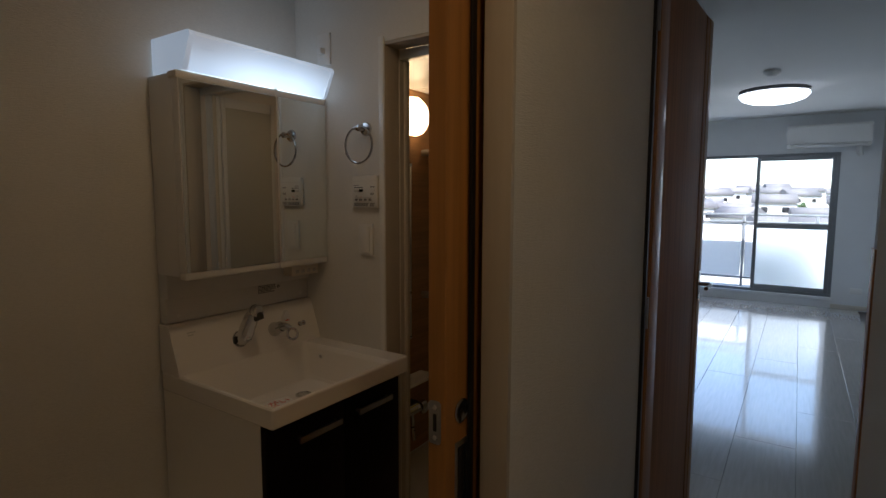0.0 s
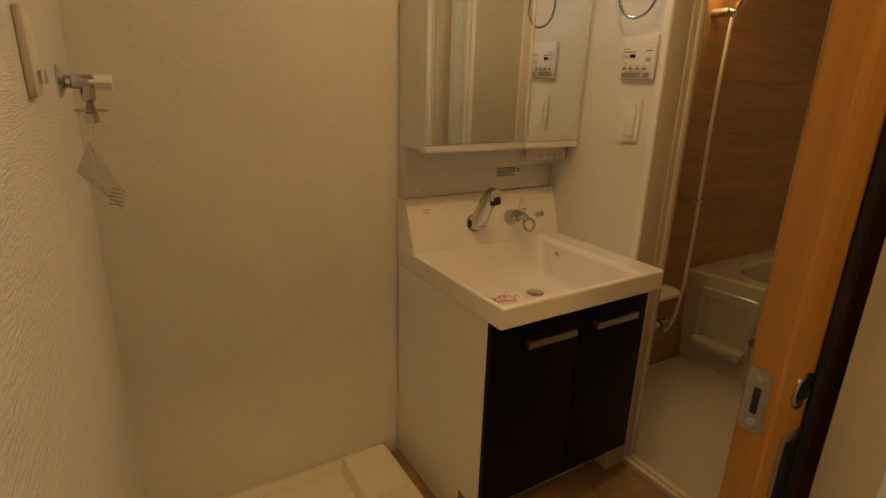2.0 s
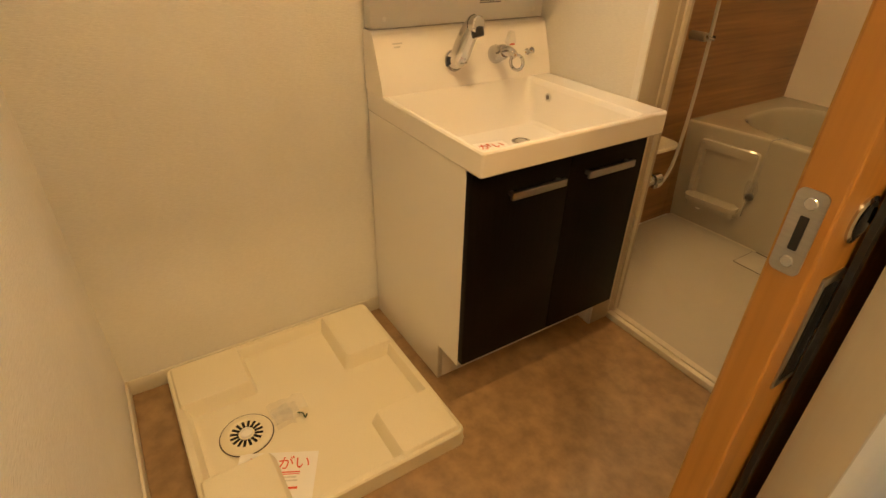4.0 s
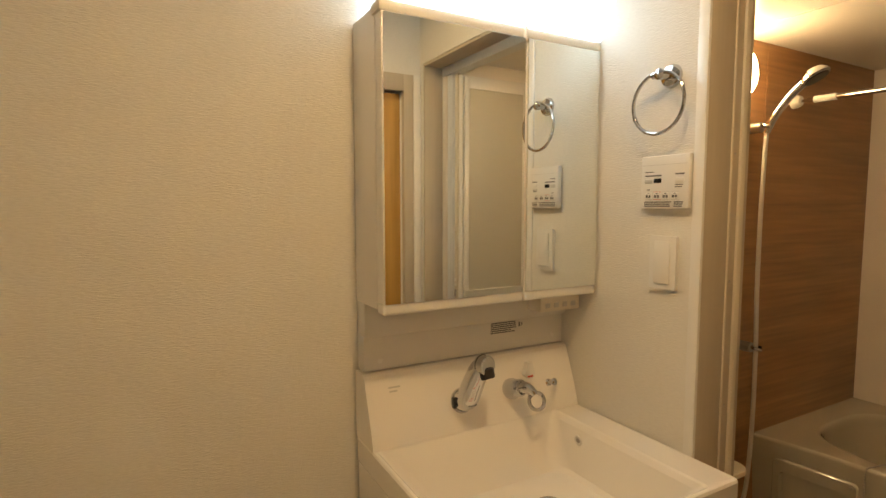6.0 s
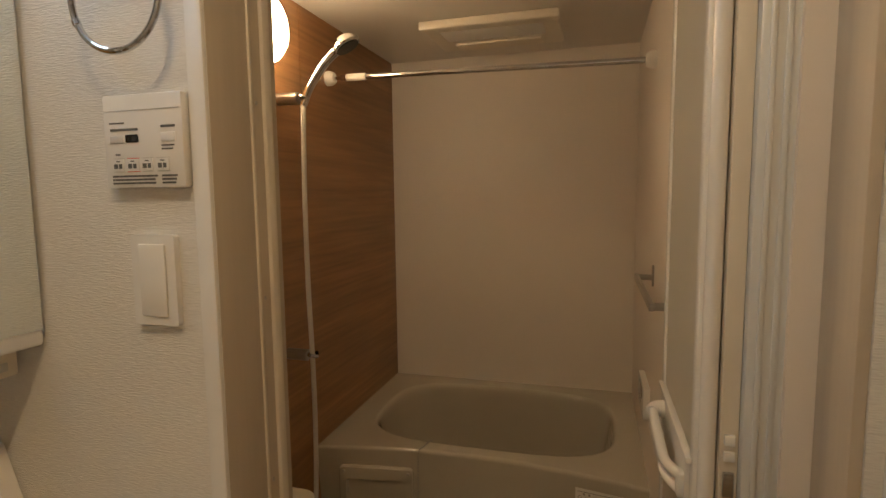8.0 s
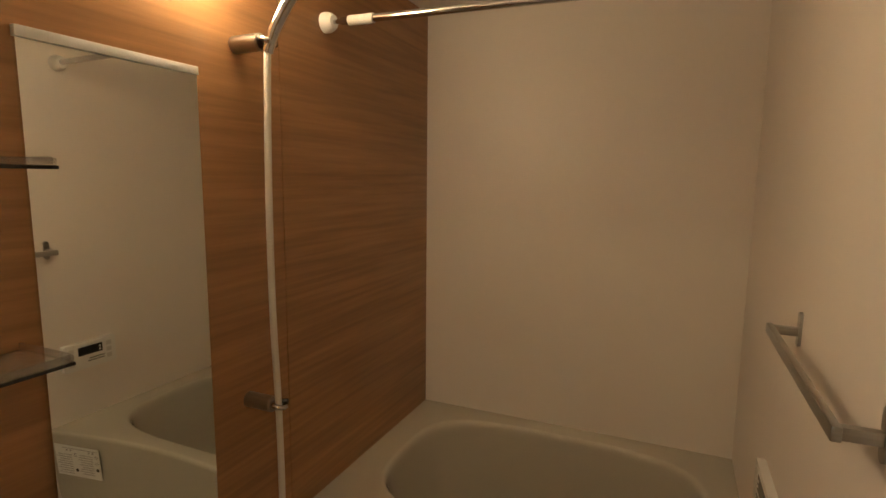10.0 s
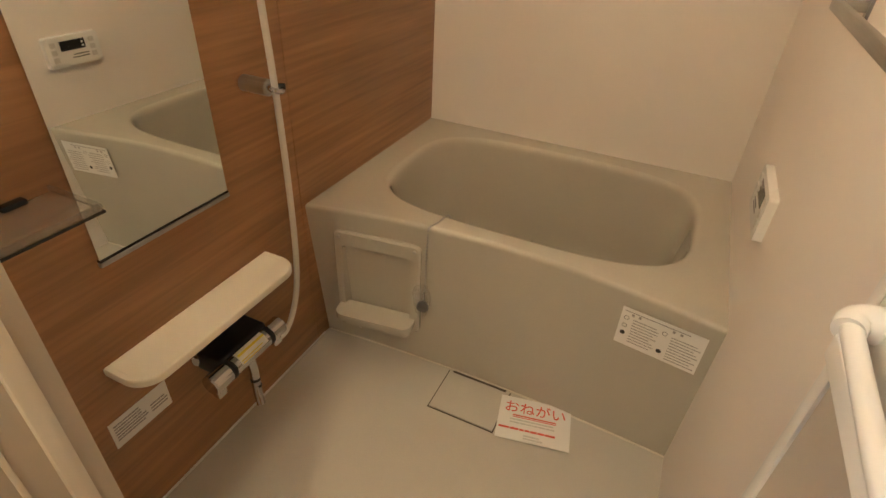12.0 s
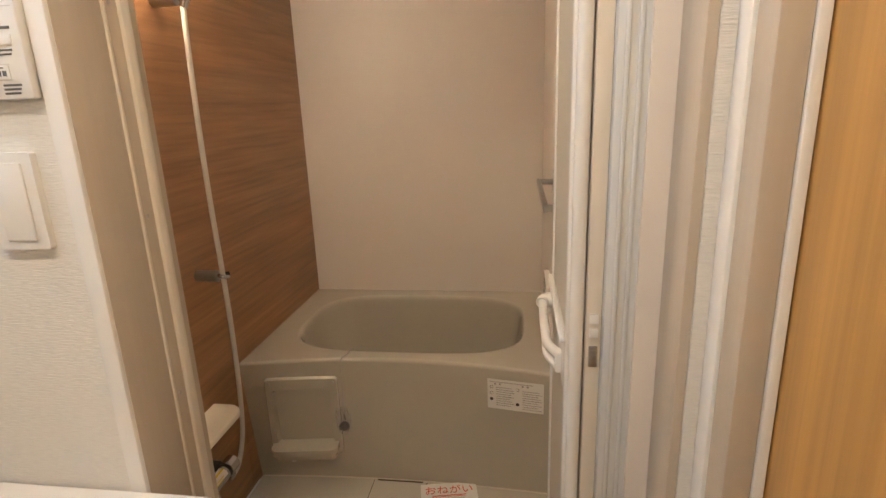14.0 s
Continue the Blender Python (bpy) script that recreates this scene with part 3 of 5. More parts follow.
part("drain_basket", lathe([(0.020, 0), (0.018, 0.0025), (0.001, 0.003)], (-1.385, 1.378, 0.661), (0, 0, 1)), "steel", drain)
ov = part("overflow", lathe([(0.013, 0.0), (0.013, 0.002), (0.009, 0.003), (0.007, 0.0)], (-1.437, 1.512, 0.762), (0, -1, -0.1), 18), "white", basin, "round overflow ring")
part("overflow_hole", lathe([(0.006, 0.0), (0.006, 0.0032)], (-1.437, 1.512, 0.762), (0, -1, -0.1), 14), "steel", ov)
part("brand_mark", bars([(0, 0, 0.030, 0.004), (0.002, -0.009, 0.02, 0.004)], plane_pose((-1.5865, 1.062, 0.925), (0, 1, 0), (-0.35, 0, 0.94))), "button", basin)

# tap set in the splashback
NRM = Vector((0.94, 0, 0.35))
sp = thing("shower_tap", (-1.575, 1.26, 0.87), "chrome pull-out shower tap leaning from the splashback", "tap")
b0 = Vector((-1.572, 1.250, 0.868))
part("flange", lathe([(0.031, 0), (0.031, 0.004), (0.028, 0.009), (0.001, 0.011)], b0, NRM), "chrome", sp)
part("neck", tube([b0 + NRM * 0.004, b0 + NRM * 0.030 + Vector((0, 0.002, 0.006)), b0 + NRM * 0.046 + Vector((0, 0.005, 0.034)), b0 + NRM * 0.066 + Vector((0, 0.010, 0.066)), b0 + NRM * 0.084 + Vector((0, 0.013, 0.082))],
     lambda t: 0.0265 - 0.005 * t + 0.003 * math.sin(math.pi * t), 20), "chrome", sp)
h0, h1 = b0 + NRM * 0.070 + Vector((0, 0.011, 0.084)), b0 + NRM * 0.102 + Vector((0, 0.017, 0.074))
hb = part("head", rod(h0, h1, 0.0235, 0.0235, 26, edge=0.003), "chrome", sp, "short chrome spray head")
part("head_line", torus(h0.lerp(h1, 0.28), h1 - h0, 0.0236, 0.0009, 30, 6), "dark", hb)
part("spray_face", rod(h1 + Vector((-0.012, -0.001, -0.010)), h1 + Vector((-0.003, 0.001, -0.031)), 0.0190, 0.0170, 22, edge=0.002), "black", sp, "black spray face")
part("side_slot", box(b0.x + 0.006, b0.y - 0.0315, b0.z - 0.010, b0.x + 0.020, b0.y - 0.024, b0.z + 0.018, 0.003), "dark", sp, "dark slot at the foot")
part("print", bars([(-0.012, -0.004, 0.024, 0.003), (-0.004, 0.012, 0.010, 0.002)], plane_pose(b0 + NRM * 0.030 + Vector((0.0235, 0.001, -0.004)), (0, 1, 0), (-0.3, 0, 1))), "ink", sp)
part("red_print", bars([(-0.010, 0.003, 0.016, 0.002)], plane_pose(b0 + NRM * 0.030 + Vector((0.0235, 0.001, -0.004)), (0, 1, 0), (-0.3, 0, 1))), "red", sp)
lv = thing("mixer_lever", (-1.575, 1.41, 0.87), "chrome single-lever mixer with a ring handle", "tap")
b1 = Vector((-1.572, 1.400, 0.872))
part("flange", lathe([(0.027, 0), (0.027, 0.012), (0.023, 0.018), (0.022, 0.045), (0.018, 0.052), (0.001, 0.054)], b1, NRM), "chrome", lv)
part("stem", tube([b1 + NRM * 0.036, b1 + NRM * 0.060 + Vector((0, 0.006, -0.002)), b1 + NRM * 0.078 + Vector((0, 0.012, -0.014)), b1 + NRM * 0.086 + Vector((0, 0.015, -0.024))], lambda t: 0.017 - 0.007 * t, 16), "chrome", lv)
part("ring_handle", torus(b1 + NRM * 0.088 + Vector((0, 0.020, -0.040)), (0.92, -0.15, 0.35), 0.021, 0.0048, 32, 10), "chrome", lv, "chrome ring handle")
tg = part("temperature_tag", prism([(1.443, 0.902), (1.452, 0.893), (1.468, 0.893), (1.476, 0.902), (1.466, 0.934), (1.453, 0.934)], "x", -1.582, -1.566), "white", lv, "small white tag")
part("tag_print", bars([(-0.009, -0.006, 0.018, 0.005)], on_basin_wall(-1.5658, 1.460, 0.901)), "red", tg)
pg = thing("plug_lifter", (-1.58, 1.535, 0.868), "small chrome plug lifter on the splashback", "knob")
part("base", lathe([(0.011, 0), (0.011, 0.004), (0.006, 0.007), (0.005, 0.022)], (-1.573, 1.525, 0.868), NRM, 18), "chrome", pg)
part("knob", lathe([(0.004, 0), (0.009, 0.002), (0.010, 0.008), (0.006, 0.012), (0.0005, 0.013)], Vector((-1.573, 1.525, 0.868)) + NRM * 0.021, NRM, 18), "chrome", pg)

# backboard, mirror cabinet and lamp above
bb = thing("basin_backboard", (-1.65, 1.31, 0.96), "pale grey backboard between basin and mirror cabinet", "panel")
part("board", box(-1.657, VY0 + 0.002, 0.962, -1.618, VY1, 1.045, 0.001), "backboard", bb)
part("upper_board", box(-1.657, VY0 + 0.001, 1.0455, -1.606, VY1, 1.125, 0.002), "backboard", bb)
for y in (1.055, 1.575):
    part("cap", lathe([(0.007, 0), (0.006, 0.002), (0.0005, 0.0025)], (-1.618, y, 0.985), (1, 0, 0), 16), "white", bb)
part("notice_print", bars(text_rows(0, 0.026, 0.082, 6, 0.0052, 0.003, 3) + [(0.09, 0.012, 0.006, 0.012), (0.099, 0.014, 0.004, 0.008)], on_basin_wall(-1.6178, 1.368, 1.010)), "ink", bb, "small dark printed notice")

mc = thing("mirror_cabinet", (-1.6, 1.31, 1.125), "white mirror cabinet with two mirrored doors", "mirror cabinet")
part("body", box(-1.657, VY0, 1.126, -1.527, VY1, 1.756, 0.002), "enamel", mc)
part("top_strip", box(-1.540, VY0 - 0.004, 1.738, -1.492, VY1, 1.760, 0.004), "cream", mc)
for y0, y1 in ((VY0, 1.3745), (1.3775, VY1 - 0.002)):
    d = part("mirror_door", box(-1.526, y0 + 0.0005, 1.1435, -1.4925, y1, 1.737, 0.001), "enamel", mc)
    bm = box(-1.4920, y0 + 0.003, 1.142, -1.4880, y1 - 0.003, 1.734)
    mid = Matrix.Translation((-1.4900, (y0 + y1) / 2, 0))
    bmesh.ops.transform(bm, matrix=mid @ pose(0, 0, 0, 0, 0, 0.0) @ mid.inverted(), verts=bm.verts[:])
    part("mirror_glass", bm, "mirror", d, "mirror glass", smooth=False)
    part("grip_rail", box(-1.527, y0, 1.118, -1.490, y1, 1.143, 0.006, 3), "white", d, "white grip rail")
part("hinge_cap", rod((-1.496, 1.376, 1.728), (-1.496, 1.376, 1.764), 0.007, n=14, edge=0.002), "cream", mc)
pod = part("switch_box", box(-1.60, 1.474, 1.070, -1.545, 1.608, 1.119, 0.003), "cream", mc, "small cream switch box with buttons")
for k in range(4):
    part("button", box(-1.546, 1.490 + 0.029 * k, 1.080, -1.5435, 1.506 + 0.029 * k, 1.093, 0.001), "button", pod)

tl = thing("basin_lamp", (-1.58, 1.31, 1.765), "glowing white box lamp above the mirror cabinet", "lamp")
prof = [(-1.655, 1.762), (-1.492, 1.762), (-1.484, 1.768), (-1.442, 1.858), (-1.444, 1.868), (-1.454, 1.873), (-1.655, 1.873)]
part("diffuser", loft([[(x, y, z) for x, z in prof] for y in (1.045, 1.047, 1.596, 1.598)]), "tubeglow", tl, "glowing milky diffuser")
for y0, y1 in ((1.027, 1.0445), (1.5985, 1.612)):
    part("end_cap", loft([[(x + 0.001, y, z) for x, z in prof] for y in (y0, y1)]), "tubeend", tl, "dimmer milky end cap")
part("lamp_mark", bars([(0, 0, 0.045, 0.006), (0, 0.011, 0.03, 0.004), (0, 0.02, 0.04, 0.004)], plane_pose((-1.4575, 1.07, 1.826), (0, 1, 0), (0.44, 0, 0.90))), "tubeend", tl)

# ---- tub ----
tubt = thing("bathtub", (-1.1, 3.05, BZ), "greige moulded bathtub with a curved front", "bathtub")
TZ = 0.455


def front_y(x, top):
    """The bowed front, from the foot (0) to the rim (1)."""
    bow = max(0.0, math.sin(math.pi * (x - BX0) / (BX1 - BX0))) ** 0.9
    foot, rim = 2.686 + 0.024 * bow, 2.632 + 0.075 * bow
    return foot + (rim - foot) * top


def tub_loop(z, inset, q, nx=24, ny=12):
    """Outer outline with the bowed front; q blends the foot line into the rim line."""
    x0, x1, yb = BX0, BX1, BY1

    def fy(x):
        return front_y(x, q) + inset
    out = [(x0 + (x1 - x0) * k / nx, fy(x0 + (x1 - x0) * k / nx), z) for k in range(nx)]
    out += [(x1, fy(x1) + (yb - fy(x1)) * k / ny, z) for k in range(ny)]
    out += [(x1 - (x1 - x0) * k / nx, yb, z) for k in range(nx)]
    out += [(x0, yb - (yb - fy(x0)) * k / ny, z) for k in range(ny)]
    return out


def bowl_loop(z, x0, x1, y0, y1, ex):
    """A rounded bowl outline, corner by corner along the tub's outline."""
    cx, cy, hx, hy = (x0 + x1) / 2, (y0 + y1) / 2, (x1 - x0) / 2, (y1 - y0) / 2
    out = []
    for x, y, _ in tub_loop(0, 0.016, 1.0):
        u, v = (x - cx) / hx, (y - cy) / hy
        r = (abs(u) ** ex + abs(v) ** ex) ** (-1 / ex)
        out.append((cx + hx * u * r, cy + hy * v * r, z))
    return out


apron = [tub_loop(BZ + (TZ - 0.014 - BZ) * q, 0.0, 0.95 * q) for q in (0.0, 0.33, 0.66, 0.97, 1.0)]
part("apron", loft(apron, False, False), "tub", tubt, "curved greige front panel")
rim = [tub_loop(TZ - 0.014, 0.0, 0.95), tub_loop(TZ - 0.008, 0.0005, 0.975), tub_loop(TZ - 0.0035, 0.003, 0.99), tub_loop(TZ - 0.001, 0.007, 1.0), tub_loop(TZ, 0.012, 1.0), tub_loop(TZ, 0.016, 1.0)]
for z, d, ex in ((TZ, -0.006, 3.6), (TZ - 0.0008, 0.0, 3.6), (TZ - 0.003, 0.0042, 3.6), (TZ - 0.0065, 0.0078, 3.6), (TZ - 0.012, 0.0112, 3.6), (TZ - 0.022, 0.0145, 3.6), (TZ - 0.04, 0.0175, 3.6), (TZ - 0.12, 0.03, 3.5), (TZ - 0.30, 0.055, 3.4), (TZ - 0.40, 0.085, 3.2), (TZ - 0.43, 0.13, 3.0), (TZ - 0.435, 0.25, 2.6)):
    rim.append(bowl_loop(z, -1.560 + d, -0.638 - d, 2.765 + 0.8 * d, 3.365 - 0.8 * d, ex))
part("rim_and_bowl", loft(rim, False, True), "tub", tubt, "smooth greige rim and deep bowl", angle=80)

seal_x = [BX0 + 0.008 + (BX1 - BX0 - 0.008) * k / 20 for k in range(21)]
solid("trim_tub_sealant", prism([(x, front_y(x, 0) - 0.005) for x in seal_x] + [(x, front_y(x, 0) + 0.004) for x in seal_x[::-1]], "z", BZ, BZ + 0.003), "trim", "pale sealant line along the tub foot", "sealant", "", "structure")

# ---- living room and hall ----
HX0, HX1 = -0.311, 0.49
LX0, LX1, LY0, LY1, LZ = -2.6, 0.98, 1.90, 8.30, 2.42
wall("wall_hall_east", (HX1, -1.3, -0.1, HX1 + 0.1, LY0, 2.5), label="hall wall in cream wallpaper")
wall("wall_hall_south", (-1.0, -1.4, -0.1, HX1 + 0.1, -1.3, 2.5), label="hall end wall in cream wallpaper")
wall("wall_hall_west", (-0.41, -1.3, -0.1, HX0, YL - 0.1, 2.5), label="hall wall in cream wallpaper")
solid("ceiling_hall", box(-0.42, -1.4, 2.25, HX1 + 0.1, LY0, 2.33), "ceiling", "white papered hall ceiling", "ceiling", "", "structure", False)
wall("wall_living_south", (LX0 - 0.1, LY0 + 1.7, -0.1, -0.42, LY0 + 1.8, 2.6), (-0.42, 1.80, -0.1, -0.311, 1.89, 2.5), (HX1, LY0, -0.1, LX1 + 0.1, LY0 + 0.1, 2.6), (-0.36, 1.80, 2.12, HX1 + 0.1, LY0, 2.6),
     mat="livingwall", label="white wallpaper at the living room entrance")
wall("wall_living_west", (LX0 - 0.1, LY0 + 1.8, -0.1, LX0, LY1, 2.6), (-0.46, 1.90, -0.1, -0.42, LY0 + 1.8, 2.6), mat="livingwall", label="white living room wallpaper")
wall("wall_living_east", (LX1, LY0 + 0.1, -0.1, LX1 + 0.1, LY1, 2.6), mat="livingwall", label="white living room wallpaper")
WX0, WX1, WZ0, WZ1 = -2.0, 0.47, 0.12, 1.95
wall("wall_living_north", (LX0 - 0.1, LY1, -0.1, WX0, LY1 + 0.15, 2.6), (WX1, LY1, -0.1, LX1 + 0.1, LY1 + 0.15, 2.6), (WX0, LY1, WZ1, WX1, LY1 + 0.15, 2.6), (WX0, LY1, -0.1, WX1, LY1 + 0.15, WZ0),
     mat="livingwall", label="white wallpaper round the balcony window")
solid("ceiling_living", box(LX0 - 0.1, LY0, LZ, LX1 + 0.1, LY1 + 0.1, LZ + 0.1), "ceiling", "white papered ceiling", "ceiling", "", "structure", False)
# ---- washroom: small fittings ----
def notice(name, at, w, h, turn, label):
    """White paper with red handwriting-style heading and print."""
    m = Matrix.Translation(at) @ pose(0, 0, 0, 0, 0, turn)
    ob = thing(name, at, label, "paper notice", "red request notices")
    bm = bmesh.new()
    nx, ny = 8, 6
    grid = [[m @ Vector(((i / nx - 0.5) * w, (j / ny - 0.5) * h, 0.0006 + 0.0012 * math.sin(2.3 * i / nx + 1.1 * j / ny) ** 2)) for i in range(nx + 1)] for j in range(ny + 1)]
    v = [[bm.verts.new(p) for p in row] for row in grid]
    for j in range(ny):
        for i in range(nx):
            bm.faces.new((v[j][i], v[j][i + 1], v[j + 1][i + 1], v[j + 1][i]))
    low = bmesh.ops.extrude_face_region(bm, geom=bm.faces[:])["geom"]
    bmesh.ops.translate(bm, vec=(0, 0, 0.0006), verts=[e for e in low if isinstance(e, bmesh.types.BMVert)])
    part("sheet", bm, "paper", ob, smooth=False)
    up = m @ Matrix.Translation((0, 0, 0.0028))
    lettering("heading", "おねがい", h * 0.30, up @ Matrix.Translation((0, h * 0.24, 0)), "red", ob)
    part("underline", bars([(-w * 0.30, h * 0.055, w * 0.60, h * 0.025), (-w * 0.30, h * 0.02, w * 0.60, h * 0.015)], up), "red", ob)
    part("small_print", bars(text_rows(-w * 0.33, -h * 0.05, w * 0.62, 2, h * 0.07, h * 0.03, 5), up), "button", ob)
    part("red_print", bars(text_rows(-w * 0.47, -h * 0.27, w * 0.94, 1, h * 0.1, h * 0.042, 8), up), "red", ob)
    part("foot_print", bars(text_rows(-w * 0.12, -h * 0.38, w * 0.26, 2, h * 0.06, h * 0.03, 9), up), "button", ob)
    return ob


# towel ring
tr = thing("towel_ring", (-1.272, YD, 1.63), "round chrome towel ring on the wallpaper", "towel ring")
part("rose", lathe([(0.026, 0), (0.026, 0.004), (0.022, 0.010), (0.010, 0.013), (0.009, 0.030), (0.012, 0.034), (0.012, 0.044), (0.006, 0.048), (0.0005, 0.049)], (-1.280, YD, 1.632), (0, -1, 0)), "chrome", tr)
part("arm", tube([(-1.280, YD - 0.040, 1.632), (-1.290, YD - 0.040, 1.634), (-1.300, YD - 0.040, 1.630)], 0.0065, 12), "chrome", tr)
rg = part("ring", torus((-1.284, YD - 0.040, 1.571), (0, 1, 0), 0.066, 0.0042, 56, 10), "chrome", tr)
for a in (35, 205):
    p = Vector((-1.284 + 0.066 * math.cos(radians(a)), YD - 0.040, 1.571 + 0.066 * math.sin(radians(a))))
    t_ = Vector((-math.sin(radians(a)), 0, math.cos(radians(a))))
    part("bead", rod(p - t_ * 0.004, p + t_ * 0.004, 0.0052, n=12, edge=0.001), "chrome", rg)

# bath dryer control panel
cp = thing("control_panel", (-1.275, YD, 1.34), "white bath dryer control panel with small buttons", "control panel")
PX0, PX1, PZ0, PZ1 = -1.344, -1.219, 1.341, 1.460
part("case", box(PX0, YD - 0.014, PZ0, PX1, YD, PZ1, 0.003), "white", cp)
face = on_door_wall(PX0, YD - 0.0142, PZ0)
part("lid_line", bars([(0.003, 0.098, 0.118, 0.0008)], face), "button", cp)
part("display", box(PX0 + 0.036, YD - 0.0155, PZ0 + 0.058, PX0 + 0.056, YD - 0.0138, PZ0 + 0.068, 0.0015), "dark", cp, "small dark display")
part("lines", bars([(0.012, 0.073, 0.044, 0.003), (0.092, 0.075, 0.022, 0.003)], face), "ink", cp)
part("button", box(PX0 + 0.011, YD - 0.0155, PZ0 + 0.0575, PX0 + 0.032, YD - 0.0138, PZ0 + 0.067, 0.001), "button", cp)
part("button", box(PX0 + 0.092, YD - 0.0158, PZ0 + 0.058, PX0 + 0.114, YD - 0.0138, PZ0 + 0.069, 0.001), "white", cp)
for k, (c, w) in enumerate(((0.019, 0.016), (0.042, 0.018), (0.065, 0.016), (0.089, 0.019))):
    b = part("button", box(PX0 + c - w / 2 + 0.004, YD - 0.0158, PZ0 + 0.0215, PX0 + c + w / 2 + 0.004, YD - 0.0138, PZ0 + 0.037, 0.001), "white", cp)
    part("button_print", bars([(c - 0.003, 0.025, 0.006, 0.006), (c + 0.005, 0.025, 0.005, 0.006), (c + 0.001, 0.0335, 0.006, 0.0015)], on_door_wall(PX0, YD - 0.016, PZ0), depth=0.0003), "ink", b)
    part("button_rim", bars([(c - w / 2 + 0.003, 0.0205, w + 0.002, 0.0009), (c - w / 2 + 0.003, 0.0375, w + 0.002, 0.0009)], face), "red" if k == 1 else "button", b)
part("print", bars(text_rows(0.011, 0.014, 0.072, 3, 0.0045, 0.0024, 2) + text_rows(0.090, 0.014, 0.024, 3, 0.0045, 0.0024, 4) + [(0.011, 0.082, 0.024, 0.002), (0.018, 0.042, 0.008, 0.002)] + text_rows(0.092, 0.052, 0.022, 2, 0.0045, 0.002, 7), face), "ink", cp, "tiny grey print")

# light switch
sw = thing("light_switch", (-1.283, YD, 1.16), "white wide-rocker light switch plate", "light switch")
part("plate", prism(rounded(-1.318, 1.160, -1.248, 1.280, 0.004, 4), "y", YD - 0.009, YD), "white", sw)
part("rocker", box(-1.304, YD - 0.0125, 1.172, -1.262, YD - 0.0085, 1.268, 0.002), "white", sw)
part("rocker_line", bars([(-0.020, 0.046, 0.040, 0.0012), (-0.020, -0.048, 0.040, 0.0012)], on_door_wall(-1.283, YD - 0.0091, 1.220)), "joint", sw)

# socket near the ceiling with the lamp's plug
so = thing("wall_socket", (-1.49, YD, 1.95), "white wall socket with a plugged-in cord", "socket")
part("plate", box(-1.527, YD - 0.008, 1.890, -1.457, YD, 2.010, 0.003), "white", so)
pl = part("plug", box(-1.503, YD - 0.034, 1.928, -1.481, YD - 0.007, 1.952, 0.004), "white", so)
part("cord", tube([(-1.492, YD - 0.030, 1.929), (-1.492, YD - 0.030, 1.912), (-1.500, YD - 0.022, 1.898), (-1.515, YD - 0.02, 1.889)], 0.003, 8), "white", pl)

# washing machine pan
pn = thing("washing_machine_pan", (-1.33, 0.63, 0), "ivory washing machine drip pan with raised corners", "drip pan")
px0, px1, py0, py1 = -1.650, -1.005, 0.303, 0.951
loops = [level(rounded(px0, py0, px1, py1, 0.02, 5), 0.0), level(rounded(px0, py0, px1, py1, 0.02, 5), 0.050), level(rounded(px0 + 0.004, py0 + 0.004, px1 - 0.004, py1 - 0.004, 0.018, 5), 0.055),
         level(rounded(px0 + 0.020, py0 + 0.020, px1 - 0.020, py1 - 0.020, 0.014, 5), 0.055), level(rounded(px0 + 0.024, py0 + 0.024, px1 - 0.024, py1 - 0.024, 0.012, 5), 0.050),
         level(rounded(px0 + 0.034, py0 + 0.034, px1 - 0.034, py1 - 0.034, 0.012, 5), 0.024), level(rounded(px0 + 0.045, py0 + 0.045, px1 - 0.045, py1 - 0.045, 0.012, 5), 0.020)]
part("tray", loft(loops), "pan", pn)
for cx0, cx1, cy0, cy1 in ((px0 + 0.012, px0 + 0.185, py0 + 0.012, py0 + 0.205), (px0 + 0.012, px0 + 0.235, py1 - 0.165, py1 - 0.012), (px1 - 0.175, px1 - 0.012, py1 - 0.185, py1 - 0.012), (px1 - 0.20, px1 - 0.012, py0 + 0.012, py0 + 0.18)):
    lp = [level(rounded(cx0 - 0.012, cy0 - 0.012, cx1 + 0.012, cy1 + 0.012, 0.014, 4), 0.019), level(rounded(cx0, cy0, cx1, cy1, 0.012, 4), 0.060), level(rounded(cx0 + 0.004, cy0 + 0.004, cx1 - 0.004, cy1 - 0.004, 0.010, 4), 0.064)]
    part("corner_block", loft(lp), "pan", pn)
dr = part("drain_cover", lathe([(0.068, 0), (0.068, 0.003), (0.064, 0.006), (0.048, 0.007), (0.046, 0.005), (0.001, 0.005)], (-1.320, 0.450, 0.0205), (0, 0, 1), 40), "pan", pn, "round slotted drain cover")
part("joint_ring", torus((-1.320, 0.450, 0.0215), (0, 0, 1), 0.0695, 0.0016, 40, 6), "joint", dr, "dark joint ring")
part("drain_cup", lathe([(0.016, 0), (0.016, 0.0075), (0.013, 0.0075), (0.012, 0.004)], (-1.320, 0.450, 0.0255), (0, 0, 1), 24), "white", dr)
for k in range(16):
    a = radians(22.5 * k)
    c, s = math.cos(a), math.sin(a)
    bm = box(0.021, -0.0036, 0.0, 0.043, 0.0036, 0.0012)
    bmesh.ops.transform(bm, matrix=Matrix.Translation((-1.320, 0.450, 0.0256)) @ pose(0, 0, 0, 0, 0, 22.5 * k), verts=bm.verts[:])
    part("slot", bm, "dark", dr, smooth=False)
film = bmesh.new()
rng = random.Random(4)
